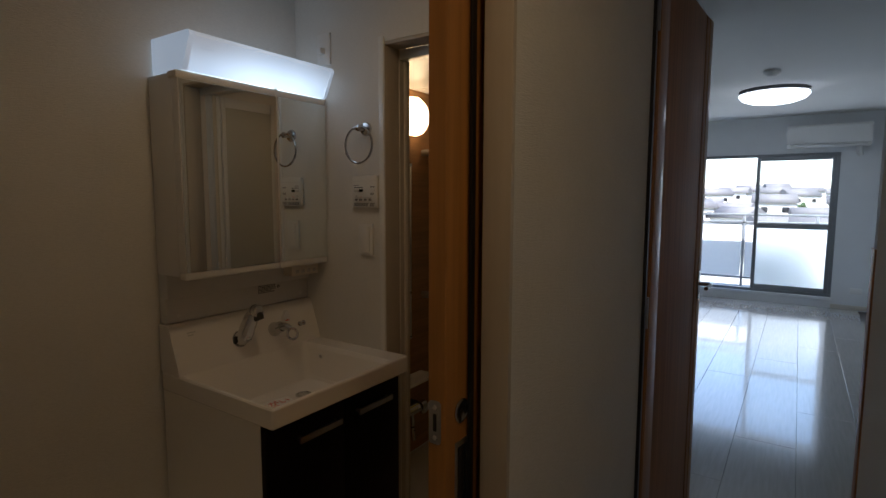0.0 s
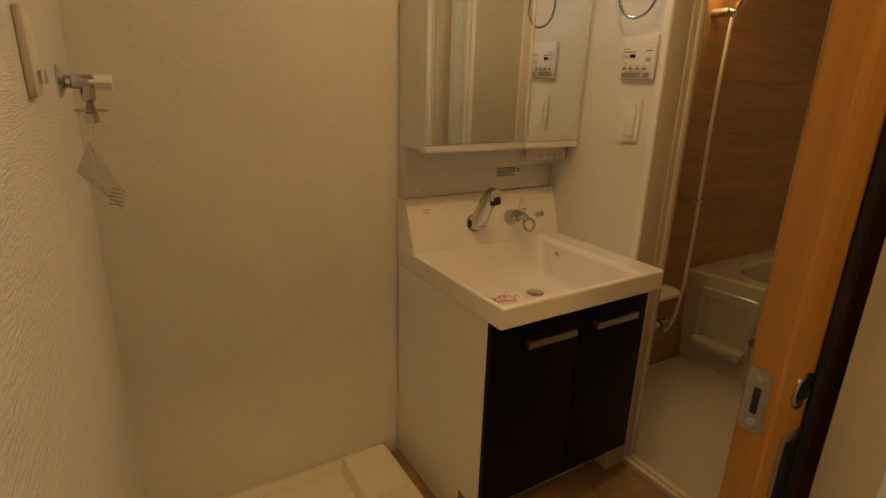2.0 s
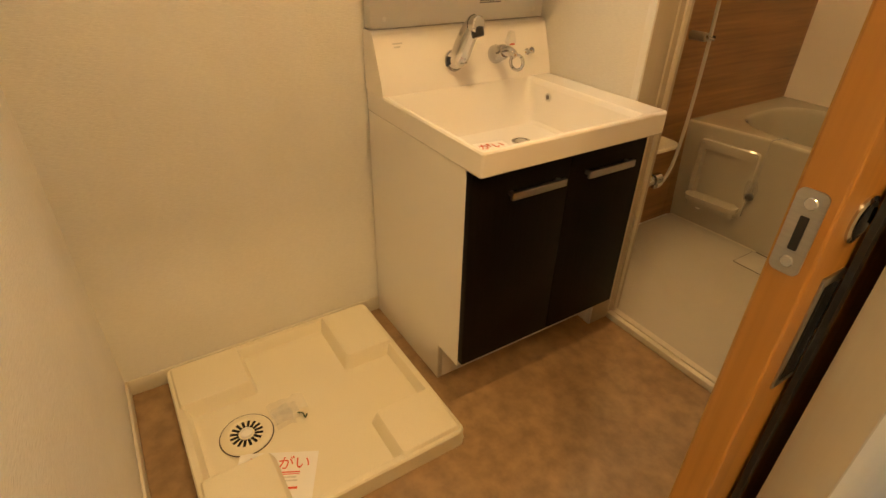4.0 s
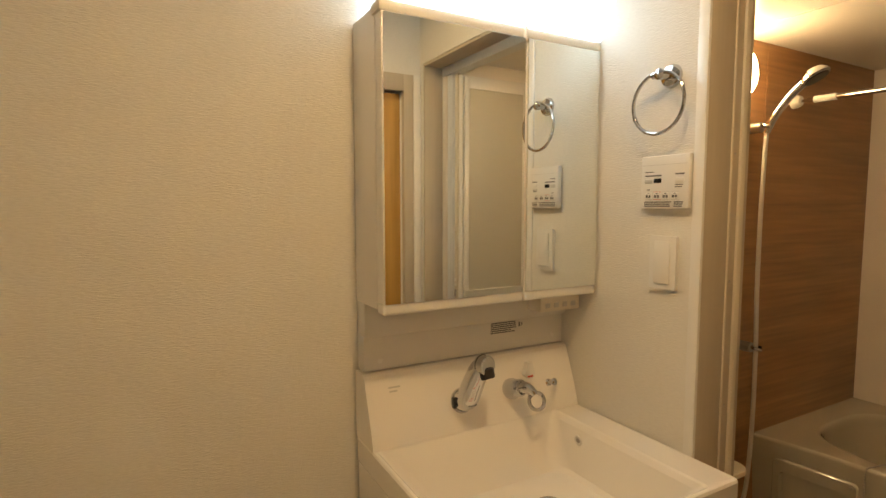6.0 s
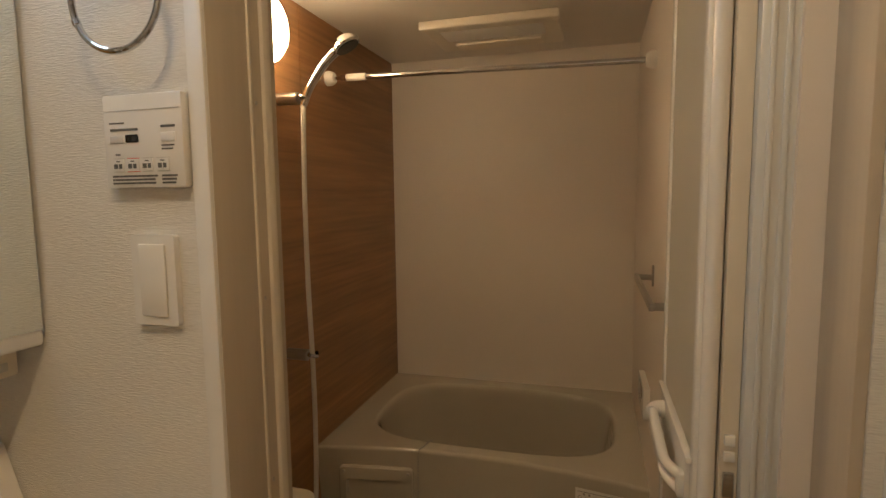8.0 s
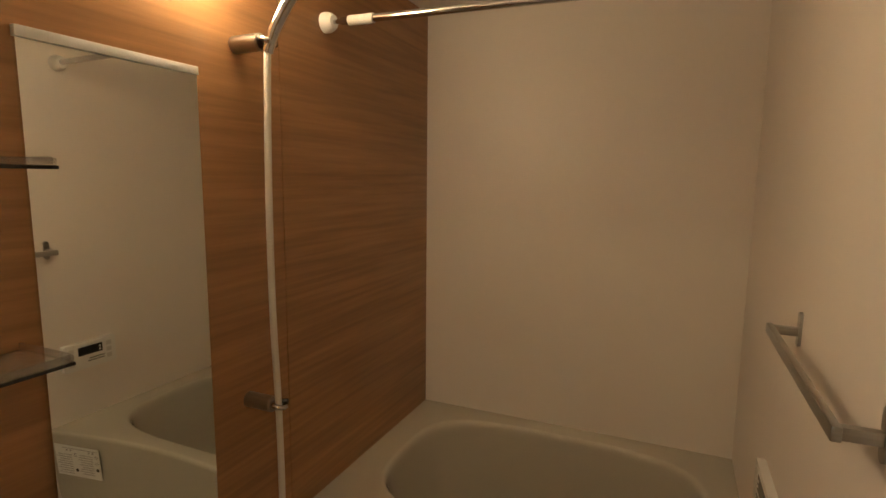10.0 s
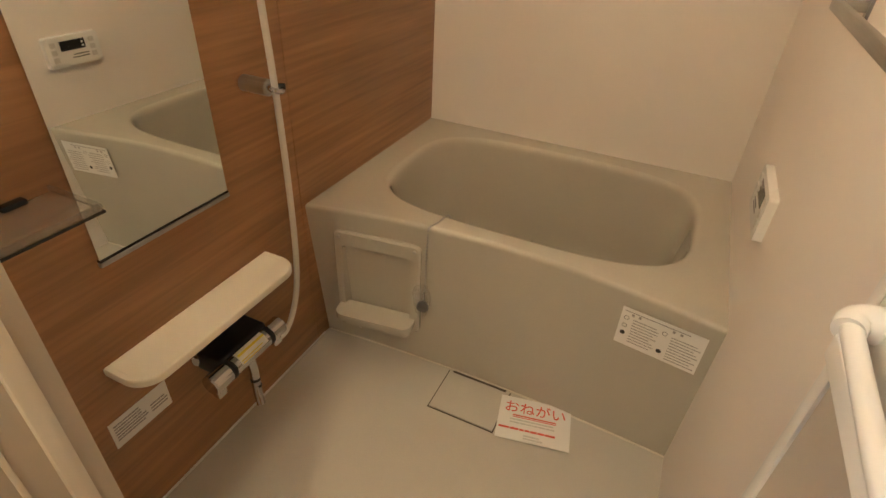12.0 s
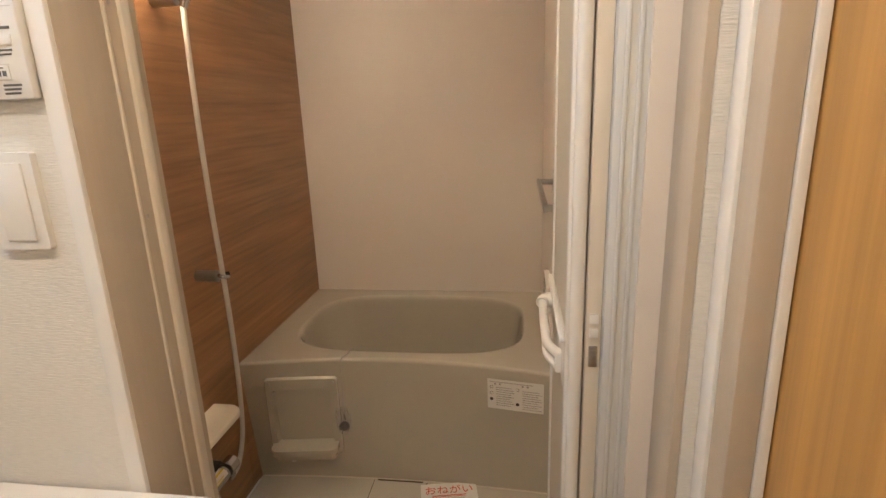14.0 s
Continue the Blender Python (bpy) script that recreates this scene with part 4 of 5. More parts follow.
for k in range(5):
    c0 = Vector((-1.365 + 0.05 * rng.random(), 0.54 + 0.06 * rng.random(), 0.024))
    pts = [[c0 + Vector((0.030 * (i - 2) / 2, 0.026 * (j - 2) / 2, 0.012 + 0.010 * rng.random() - 0.006 * (abs(i - 2) + abs(j - 2)) / 2)) for i in range(5)] for j in range(5)]
    vv = [[film.verts.new(p) for p in row] for row in pts]
    for j in range(4):
        for i in range(4):
            film.faces.new((vv[j][i], vv[j][i + 1], vv[j + 1][i + 1], vv[j + 1][i]))
bag = solid("plastic_bag", film, "bag", "small crumpled clear plastic bag in the pan", "plastic bag")
part("tie", tube([(-1.315, 0.590, 0.03), (-1.303, 0.601, 0.034), (-1.289, 0.603, 0.030), (-1.296, 0.611, 0.032)], 0.0022, 8), "foliage", bag, "green twist tie")
notice("paper_notice", (-1.155, 0.475, 0.022), 0.20, 0.14, 62, "white request notice in red lying in the drip pan")
notice("paper_notice", (-1.350, 1.216, 0.6690), 0.185, 0.135, 81, "white request notice in red lying in the washbasin")

# water valve with its tag
vx, vz = -1.270, 1.300
vl = thing("water_valve", (vx, YL, vz), "chrome washing machine water valve with white cap", "valve")
part("rose", lathe([(0.027, 0), (0.027, 0.003), (0.018, 0.009), (0.011, 0.012), (0.010, 0.022)], (vx, YL, vz), (0, 1, 0)), "chrome", vl)
part("body", rod((vx, YL + 0.018, vz), (vx, YL + 0.056, vz), 0.0125, n=20, edge=0.002), "chrome", vl)
part("cap", rod((vx, YL + 0.050, vz), (vx, YL + 0.078, vz), 0.0150, n=6, edge=0.002), "white", vl, "white six-sided cap")
part("spout", lathe([(0.011, 0), (0.012, 0.02), (0.010, 0.026), (0.0075, 0.030), (0.0075, 0.045), (0.011, 0.047), (0.011, 0.062), (0.006, 0.064)], (vx, YL + 0.040, vz - 0.004), (0, 0, -1), 20), "chrome", vl)
part("collar", lathe([(0.024, 0), (0.026, 0.002), (0.024, 0.004)], (vx, YL + 0.040, vz - 0.044), (0, 0, -1), 20), "acrylic", vl, "clear hose stop collar")
tag = thing("paper_tag", (vx, YL + 0.04, 1.12), "folded white paper tag hanging on the valve", "tag")
for name, mat, pts in (("front_leaf", "paper", ((0.004, 0.030, 1.205), (0.012, 0.072, 1.112), (0.010, 0.066, 1.078), (0.000, 0.034, 1.140))),
                       ("back_leaf", "paper", ((0.0, 0.029, 1.204), (-0.004, 0.032, 1.138), (-0.010, 0.060, 1.084), (-0.016, 0.004, 1.150)))):
    bm = bmesh.new()
    f = bm.faces.new([bm.verts.new((vx + 0.012 + x, YL + y, z)) for x, y, z in pts])
    bmesh.ops.solidify(bm, geom=[f], thickness=0.0008)
    part(name, bm, mat, tag, smooth=False)
part("tag_print", bars([(0.004, 0.012 + 0.007 * k, 0.020, 0.002) for k in range(5)], plane_pose((vx + 0.018, YL + 0.036, 1.085), (0.1, 0.9, -0.3), (0.05, 0.3, 0.9))), "softprint", tag)
part("string", tube([(vx, YL + 0.04, vz - 0.06), (vx + 0.008, YL + 0.036, 1.225), (vx + 0.014, YL + 0.030, 1.203)], 0.0009, 6), "white", tag)

# washing machine socket on the side wall
so2 = thing("wall_socket", (-0.955, YL, 1.27), "cream wall socket plate with a metal earth terminal", "socket")
part("plate", box(-0.940, YL, 1.290, -0.870, YL + 0.009, 1.380, 0.003), "cream", so2)
part("earth_terminal", box(-0.916, YL + 0.009, 1.303, -0.896, YL + 0.016, 1.318, 0.002), "chrome", so2)

# ceiling downlight
dl = thing("downlight", (-0.90, 1.03, CZ), "round white recessed downlight with a warm lens", "downlight")
part("trim_ring", lathe([(0.062, 0), (0.062, 0.004), (0.052, 0.006), (0.048, 0.002)], (-0.90, 1.03, CZ), (0, 0, -1), 36), "white", dl)
part("lens", lathe([(0.047, 0.0), (0.045, 0.003), (0.001, 0.004)], (-0.90, 1.03, CZ), (0, 0, -1), 32), "downglow", dl, "glowing warm lens")

# ---- bath: fittings on the wood wall ----
bl = thing("bath_wall_lamp", (BX0, 2.368, 1.800), "round glowing globe lamp on the wood panel", "lamp")
part("base_ring", lathe([(0.095, 0), (0.098, 0.008), (0.095, 0.016)], (BX0, 2.368, 1.800), (1, 0, 0), 40), "white", bl)
part("globe", lathe([(0.098, 0.014), (0.102, 0.028), (0.097, 0.050), (0.080, 0.070), (0.050, 0.084), (0.017, 0.089), (0.0005, 0.0895)], (BX0, 2.368, 1.800), (1, 0, 0), 40), "bathglow", bl, "glowing globe")

bmr = thing("bath_mirror", (BX0, 2.22, 0.61), "tall bath mirror with thin metal strips", "mirror")
part("glass", box(BX0, 2.062, 0.622, BX0 + 0.006, 2.374, 1.540), "mirror", bmr, smooth=False)
part("bottom_seam", box(BX0, 2.061, 0.6165, BX0 + 0.0068, 2.375, 0.6215), "dark", bmr, "dark joint under the glass", smooth=False)
part("bottom_strip", box(BX0, 2.060, 0.607, BX0 + 0.009, 2.376, 0.616, 0.001), "steel", bmr)
part("top_strip", box(BX0, 2.060, 1.541, BX0 + 0.010, 2.376, 1.557, 0.001), "alu", bmr)


def clear_shelf(z, label):
    ob = thing("clear_shelf", (BX0, 1.97, z), label, "shelf", "clear bath shelves")
    part("tray", box(BX0 + 0.002, 1.845, z, BX0 + 0.122, 2.036, z + 0.005, 0.002), "acrylic", ob)
    part("front_lip", box(BX0 + 0.117, 1.845, z, BX0 + 0.123, 2.036, z + 0.014, 0.002), "acrylic", ob)
    part("end_lip", box(BX0 + 0.002, 2.030, z + 0.005, BX0 + 0.117, 2.035, z + 0.016, 0.002), "acrylic", ob)
    part("front_trim", box(BX0 + 0.1232, 1.845, z - 0.001, BX0 + 0.1255, 2.036, z + 0.004, 0.0008), "dark", ob, "dark front edge")
    part("clip", box(BX0, 1.955, z + 0.005, BX0 + 0.016, 1.992, z + 0.014, 0.002), "dark", ob, "small dark clip")
    return ob


clear_shelf(0.772, "clear acrylic shelf on the wood wall by the mirror")
clear_shelf(1.355, "clear acrylic shelf on the wood wall by the mirror")
clear_shelf(1.085, "clear acrylic shelf on the wood wall by the mirror")

cs = thing("bath_counter", (BX0, 2.23, 0.39), "cream shelf with rounded ends above the tap", "shelf")
outline = rounded(BX0, 1.995, BX0 + 0.112, 2.460, (0.055, 0.004, 0.004, 0.055), 8)
cl = [level(outline, 0.388), level(outline, 0.401), level(rounded(BX0 + 0.002, 1.997, BX0 + 0.110, 2.458, (0.054, 0.004, 0.004, 0.054), 8), 0.404),
      level(rounded(BX0 + 0.010, 2.006, BX0 + 0.102, 2.449, (0.050, 0.004, 0.004, 0.050), 8), 0.404), level(rounded(BX0 + 0.014, 2.010, BX0 + 0.098, 2.445, (0.048, 0.004, 0.004, 0.048), 8), 0.401)]
part("shelf_top", loft(cl), "ivory", cs)
part("bracket", box(BX0, 2.14, 0.34, BX0 + 0.03, 2.30, 0.3885, 0.003), "black", cs)

# thermostat tap
tt = thing("bath_mixer_tap", (BX0, 2.27, 0.24), "chrome thermostatic bath mixer tap", "tap")
tx, tz, tr_ = BX0 + 0.088, 0.250, 0.0245
# black block filling the space between wall and tap body
part("back_block", box(BX0, 2.185, tz - 0.024, tx - 0.010, 2.345, tz + 0.030, 0.008, 3), "black", tt, "black block behind the tap body")
part("body", rod((tx, 2.205, tz), (tx, 2.325, tz), tr_, n=28, edge=0.003), "chrome", tt)
for y0, y1 in ((2.142, 2.196), (2.334, 2.380)):
    k_ = part("knob", rod((tx, y0, tz), (tx, y1, tz), tr_ + 0.001, n=24, edge=0.003), "chrome", tt, "chrome end knob")
    part("knob_fin", box(tx - 0.004, y0 + 0.004, tz - 0.040, tx + 0.016, y0 + 0.030, tz - 0.018, 0.003), "chrome", k_)
for y0 in (2.196, 2.325):
    part("scale_ring", rod((tx, y0, tz), (tx, y0 + 0.009, tz), tr_ + 0.0015, n=24), "black", tt, "black scale ring")
for y in (2.205, 2.315):
    lg = part("inlet", tube([(BX0, y, tz + 0.01), (BX0 + 0.03, y, tz + 0.006), (tx - 0.012, y, tz)], 0.014, 14), "chrome", tt, "chrome inlet elbow")
    part("inlet_rose", lathe([(0.032, 0), (0.032, 0.004), (0.022, 0.012), (0.015, 0.014)], (BX0, y, tz + 0.01), (1, 0, 0), 24), "chrome", lg)
lab = [(tx + (tr_ + h) * math.cos(radians(a)), tz + (tr_ + h) * math.sin(radians(a))) for h, ang in ((0.0007, range(20, 101, 10)), (0.0002, range(100, 19, -10))) for a in ang]
part("warning_label", loft([[(x, y, z) for x, z in lab] for y in (2.222, 2.312)]), "paper", tt, "pale warning label")
part("label_print", bars([(0.0, 0.007, 0.086, 0.006), (0.0, -0.012, 0.06, 0.0025), (0, -0.006, 0.07, 0.0025)], plane_pose((tx + 0.0176, 2.224, tz + 0.0193), (0, 1, 0), (-0.74, 0, 0.67)), depth=0.001), "yellow", tt, "yellow warning print")
part("spout", tube([(tx + 0.004, 2.262, tz - 0.016), (tx + 0.008, 2.262, tz - 0.050), (tx + 0.012, 2.258, tz - 0.085), (tx + 0.020, 2.250, tz - 0.120), (tx + 0.030, 2.244, tz - 0.148)], 0.0112, 14), "chrome", tt)
for k in range(2):
    part("spout_band", rod((tx + 0.011 + 0.003 * k, 2.2585 - 0.002 * k, tz - 0.080 - 0.018 * k), (tx + 0.0122 + 0.003 * k, 2.2575 - 0.002 * k, tz - 0.086 - 0.018 * k), 0.0122, n=16), "black", tt)

lb = thing("wall_label", (BX0, 2.035, 0.19), "white printed instruction label on the wood wall", "label")
part("sheet", box(BX0 + 0.0003, 1.960, 0.196, BX0 + 0.0012, 2.100, 0.270), "paper", lb, smooth=False)
part("print", bars(text_rows(0.006, 0.050, 0.075, 6, 0.008, 0.004, 12) + text_rows(0.09, 0.03, 0.045, 3, 0.009, 0.004, 13), on_basin_wall(BX0 + 0.0013, 1.962, 0.204)), "softprint", lb)

# shower set
sh = thing("hand_shower", (BX0, 2.52, 0.82), "chrome hand shower on a hook with a pale hose", "shower")
for z, big in ((1.621, True), (0.836, False)):
    h_ = part("hook", rod((BX0, 2.480, z), (BX0 + 0.075, 2.480, z), 0.018, n=22, edge=0.003), "steel", sh, "round metal hook")
    part("hook_clip", torus((BX0 + 0.088, 2.482, z), (0.25, 0.2, 1), 0.014, 0.006, 22, 8), "chrome", h_)
    part("hook_button", rod((BX0 + 0.082, 2.496, z), (BX0 + 0.096, 2.504, z), 0.008, n=12, edge=0.002), "dark", h_)
hx_ = BX0 + 0.088
gp = part("grip", tube([(hx_, 2.482, 1.600), (hx_ + 0.022, 2.484, 1.650), (hx_ + 0.070, 2.488, 1.715), (hx_ + 0.110, 2.491, 1.752)], lambda t: 0.0115 + 0.003 * t, 16), "chrome", sh, "chrome grip")
hd = Vector((0.50, 0.10, -0.85)).normalized()
hc = Vector((hx_ + 0.138, 2.493, 1.768))
hp = part("head", lathe([(0.012, -0.024), (0.030, -0.016), (0.041, -0.002), (0.043, 0.006), (0.041, 0.010), (0.036, 0.012)], hc, hd, 32), "chrome", sh, "round chrome head")
part("spray_face", lathe([(0.036, 0.0115), (0.035, 0.014), (0.0005, 0.015)], hc, hd, 32), "dark", hp, "dark spray face")
part("hose", tube([(hx_, 2.482, 1.602), (hx_ - 0.002, 2.480, 1.52), (hx_ - 0.004, 2.476, 1.30), (hx_ - 0.002, 2.474, 1.05), (hx_, 2.480, 0.835), (hx_, 2.482, 0.62), (hx_ - 0.004, 2.480, 0.42), (hx_ - 0.004, 2.462, 0.30), (hx_ - 0.004, 2.425, 0.225), (hx_ - 0.002, 2.385, 0.205), (hx_, 2.350, 0.228)], 0.0075, 12), "hose", sh, "pale ribbed hose")

# drying pole
dp = thing("drying_pole", (-1.1, 2.72, 1.74), "chrome drying pole across the bath with white sockets", "pole")
A, B = Vector((BX0, 2.802, 1.748)), Vector((BX1, 2.770, 1.720))
part("pole", rod(A.lerp(B, 0.05), A.lerp(B, 0.98), 0.0095, n=18), "chrome", dp)
part("adjuster", rod(A.lerp(B, 0.07), A.lerp(B, 0.14), 0.0125, n=18, edge=0.002), "paper", dp, "pale labelled sleeve")
part("adjuster_print", bars([(0, -0.003, 0.05, 0.006)], on_door_wall(A.x + 0.09, A.y - 0.0128, A.z)), "red", dp)
part("neck", rod(A.lerp(B, 0.02), A.lerp(B, 0.06), 0.006, n=14), "chrome", dp)
for p, d in ((A, Vector((1, 0, 0))), (B, Vector((-1, 0, 0)))):
    part("socket", lathe([(0.026, 0), (0.026, 0.014), (0.022, 0.024), (0.018, 0.030), (0.008, 0.031)], p, d, 26), "white", dp, "white end socket")

# ceiling dryer grille
cg = thing("ceiling_dryer", (-1.09, 3.05, BC), "cream ceiling dryer grille in the bath ceiling", "ceiling vent")
part("cover", box(-1.335, 2.902, BC - 0.028, -0.855, 3.225, BC, 0.008, 3), "cream", cg)
part("front_bar", box(-1.340, 2.892, BC - 0.034, -0.850, 2.935, BC - 0.004, 0.006, 3), "cream", cg)
for k in range(9):
    part("slat", box(-1.28, 2.965 + 0.014 * k, BC - 0.0305, -0.91, 2.971 + 0.014 * k, BC - 0.027, 0.001), "button", cg)
part("louvre", box(-1.26, 3.115, BC - 0.036, -0.93, 3.195, BC - 0.027, 0.004), "cream", cg)

# ---- bath: east wall and tub front ----
tb = thing("towel_bar", (BX1, 2.30, 1.11), "square chrome towel bar on the white bath wall", "towel bar")
for y in (2.685, 2.255):
    part("rose", prism(rounded(y - 0.009, 1.055, y + 0.009, 1.118, 0.009, 5), "x", BX1 - 0.005, BX1), "steel", tb)
    part("arm", box(BX1 - 0.044, y - 0.006, 1.074, BX1 - 0.004, y + 0.006, 1.090, 0.002), "steel", tb)
part("bar", box(BX1 - 0.053, 2.245, 1.073, BX1 - 0.042, 2.695, 1.091, 0.002), "steel", tb, "square bar")

rm = thing("bath_remote", (BX1, 2.70, 0.70), "white bath remote panel with a dark display", "control panel")
ry0, ry1, rz0, rz1 = 2.700, 2.890, 0.640, 0.738
part("case", prism(rounded(ry0, rz0, ry1, rz1, 0.008, 5), "x", BX1 - 0.018, BX1), "white", rm)
fr = on_bath_right(BX1 - 0.0181, ry1, rz0)
part("display", bars([(0.052, 0.050, 0.088, 0.032)], fr, depth=0.001), "dark", rm, "dark display")
part("digits", bars([(0.058, 0.068, 0.007, 0.006), (0.058, 0.056, 0.007, 0.006)], on_bath_right(BX1 - 0.0192, ry1, rz0)), "paper", rm)
for k in range(3):
    for x in (0.018, 0.155):
        part("button", bars([(x, 0.018 + 0.024 * k, 0.018, 0.016)], fr, depth=0.0015), "button", rm, smooth=False)
part("print", bars(text_rows(0.045, 0.032, 0.07, 2, 0.009, 0.004, 21), fr), "ink", rm)

ap = thing("apron_hatch", (-1.445, 2.66, 0.09), "greige recessed soap shelf panel on the tub front", "soap shelf")
ax0, ax1, az0, az1 = -1.582, -1.315, 0.070, 0.388
yf = 2.666
TURN_AP = Matrix.Translation((ax0, yf, 0)) @ pose(0, 0, 0, 0, 0, 8.0) @ Matrix.Translation((-ax0, -yf, 0))


def apron_part(name, bm, mat, label=""):
    bmesh.ops.transform(bm, matrix=TURN_AP, verts=bm.verts[:])
    return part(name, bm, mat, ap, label)


bm = bmesh.new()
fr_out = rounded(ax0, az0, ax1, az1, 0.018, 5)
fr_in = rounded(ax0 + 0.026, az0 + 0.02, ax1 - 0.030, az1 - 0.045, 0.014, 5)
fr_in2 = rounded(ax0 + 0.034, az0 + 0.02, ax1 - 0.038, az1 - 0.055, 0.012, 5)
loft([[(x, yf + 0.03, z) for x, z in fr_out], [(x, yf - 0.014, z) for x, z in fr_out], [(x, yf - 0.019, z) for x, z in rounded(ax0 + 0.004, az0 + 0.004, ax1 - 0.004, az1 - 0.004, 0.016, 5)],
      [(x, yf - 0.019, z) for x, z in fr_in], [(x, yf + 0.014, z) for x, z in fr_in2]], bm=bm)
apron_part("panel", bm, "tub")
apron_part("tray", prism(rounded(ax0 + 0.010, yf - 0.075, ax1 - 0.012, yf + 0.0, (0.004, 0.004, 0.03, 0.03), 6), "z", 0.104, 0.126), "tub", "rounded soap tray")
apron_part("tray_skirt", prism(rounded(ax0 + 0.022, yf - 0.050, ax1 - 0.024, yf, (0.004, 0.004, 0.02, 0.02), 6), "z", 0.070, 0.1045), "tub")
for x in (ax0 + 0.018, ax1 - 0.018):
    apron_part("screw", lathe([(0.006, 0), (0.005, 0.002), (0.0005, 0.0022)], (x, yf - 0.019, az1 - 0.018), (0, -1, 0), 14), "steel")
apron_part("foot_cap", rod((-1.50, yf - 0.03, 0.059), (-1.50, yf - 0.03, 0.073), 0.011, n=14), "white")

st = thing("warning_sticker", (-0.69, 2.62, 0.37), "white printed warning sticker on the tub front", "label")
SX0, SX1 = -0.772, -0.585
SL = plane_pose((SX0, front_y(SX0, 0.69) - 0.005, 0.297), (SX1 - SX0, front_y(SX1, 0.69) - front_y(SX0, 0.69), 0), (0, 0.23 * (front_y(-0.68, 1) - front_y(-0.68, 0)), 0.115))
part("sheet", bars([(0, 0, 0.192, 0.117)], SL, depth=0.001), "paper", st, smooth=False)
SP = SL @ Matrix.Translation((0, 0, 0.0011))
part("print", bars(text_rows(0.030, 0.085, 0.062, 9, 0.0088, 0.0022, 31) + text_rows(0.120, 0.080, 0.066, 9, 0.0088, 0.0022, 32) + [(0.006, 0.106, 0.15, 0.002), (0.024, 0.096, 0.006, 0.007), (0.04, 0.096, 0.006, 0.007), (0.118, 0.096, 0.006, 0.007), (0.135, 0.096, 0.006, 0.007)], SP), "softprint", st, "tiny grey print")
for x, z in ((0.014, 0.038), (0.104, 0.026)):
    part("symbol", lathe([(0.0062, 0), (0.006, 0.0006)], SP @ Vector((x, z, 0)), SP.to_3x3() @ Vector((0, 0, 1)), 16), "black", st, "black round symbol")
for x, z in ((0.014, 0.086), (0.014, 0.062), (0.104, 0.084)):
    part("symbol", torus(SP @ Vector((x, z, 0)), SP.to_3x3() @ Vector((0, 0, 1)), 0.0055, 0.0007, 16, 5), "ink", st)

ch = thing("plug_chain", (-1.29, 2.68, 0.30), "ball chain with a black plug hung over the tub rim", "plug chain")
path = smooth_path([(-1.275, 2.795, 0.43), (-1.277, 2.775, 0.458), (-1.285, 2.72, 0.460), (-1.292, 2.705, 0.459), (-1.296, 2.688, 0.444), (-1.298, 2.687, 0.34), (-1.298, 2.686, 0.245)], 10)
gap, last = 0.0062, None
bm = bmesh.new()
for p in path:
    if last is None or (p - last).length >= gap:
        bmesh.ops.create_icosphere(bm, subdivisions=1, radius=0.0034, matrix=Matrix.Translation(p))
        last = p
# plain mid-grey beads, darker than the chrome ring below
part("chain", bm, "softprint", ch, "grey ball chain")
part("plug", lathe([(0.004, -0.020), (0.008, -0.016), (0.017, -0.006), (0.019, 0.005), (0.015, 0.011), (0.0005, 0.013)], (-1.298, 2.672, 0.198), (0.2, -0.9, -0.35), 24), "black", ch, "black rubber plug")
part("plug_ring", torus((-1.297, 2.680, 0.230), (0.8, 0.5, 0), 0.011, 0.0018, 20, 6), "chrome", ch)
film = bmesh.new()
rng = random.Random(9)
ringpts = []
for j in range(5):
    z = 0.276 - 0.026 * j
    ringpts.append([(-1.300 + (0.020 + 0.010 * math.sin(j)) * math.cos(a) + 0.006 * rng.random(), 2.660 + 0.014 * math.sin(a) + 0.006 * rng.random(), z) for a in (2 * math.pi * k / 9 for k in range(9))])
loft(ringpts, False, False, film)
solid("plug_wrapper", film, "bag", "clear plastic wrapper round the bath plug", "plastic bag")

# floor drain hatch and paper
fh = thing("drain_hatch", (-1.105, 2.625, BZ), "pale square floor drain cover with a dark joint", "drain cover")
part("joint", box(-1.210, 2.541, BZ, -1.005, 2.700, BZ + 0.0012), "joint", fh, smooth=False)
part("cover", box(-1.2065, 2.5445, BZ, -1.0085, 2.700, BZ + 0.005, 0.0015), "bathfloor", fh)
part("slot", box(-1.195, 2.692, BZ + 0.002, -1.02, 2.701, BZ + 0.0056, 0.001), "joint", fh)
notice("paper_notice", (-0.911, 2.625, BZ + 0.006), 0.205, 0.150, 11.5, "white request notice in red on the bath floor")

# ---- hall door, living room ----
hd_ = thing("hall_door", (-0.30, 1.83, 0), "brown wooden hall door, standing open", "door")
D0, D1 = Vector((-0.300, 1.835, 0)), Vector((-0.262, 2.585, 0))
dv = (D1 - D0).normalized()
dm = Matrix.Translation(D0) @ Matrix(((dv.x, -dv.y, 0), (dv.y, dv.x, 0), (0, 0, 1))).to_4x4()


def door_box(name, x0, y0, z0, x1, y1, z1, mat, label="", parent=None, bevel=0.002):
    bm = box(x0, y0, z0, x1, y1, z1, bevel)
    bmesh.ops.transform(bm, matrix=dm, verts=bm.verts[:])
    return part(name, bm, mat, parent or hd_, label)


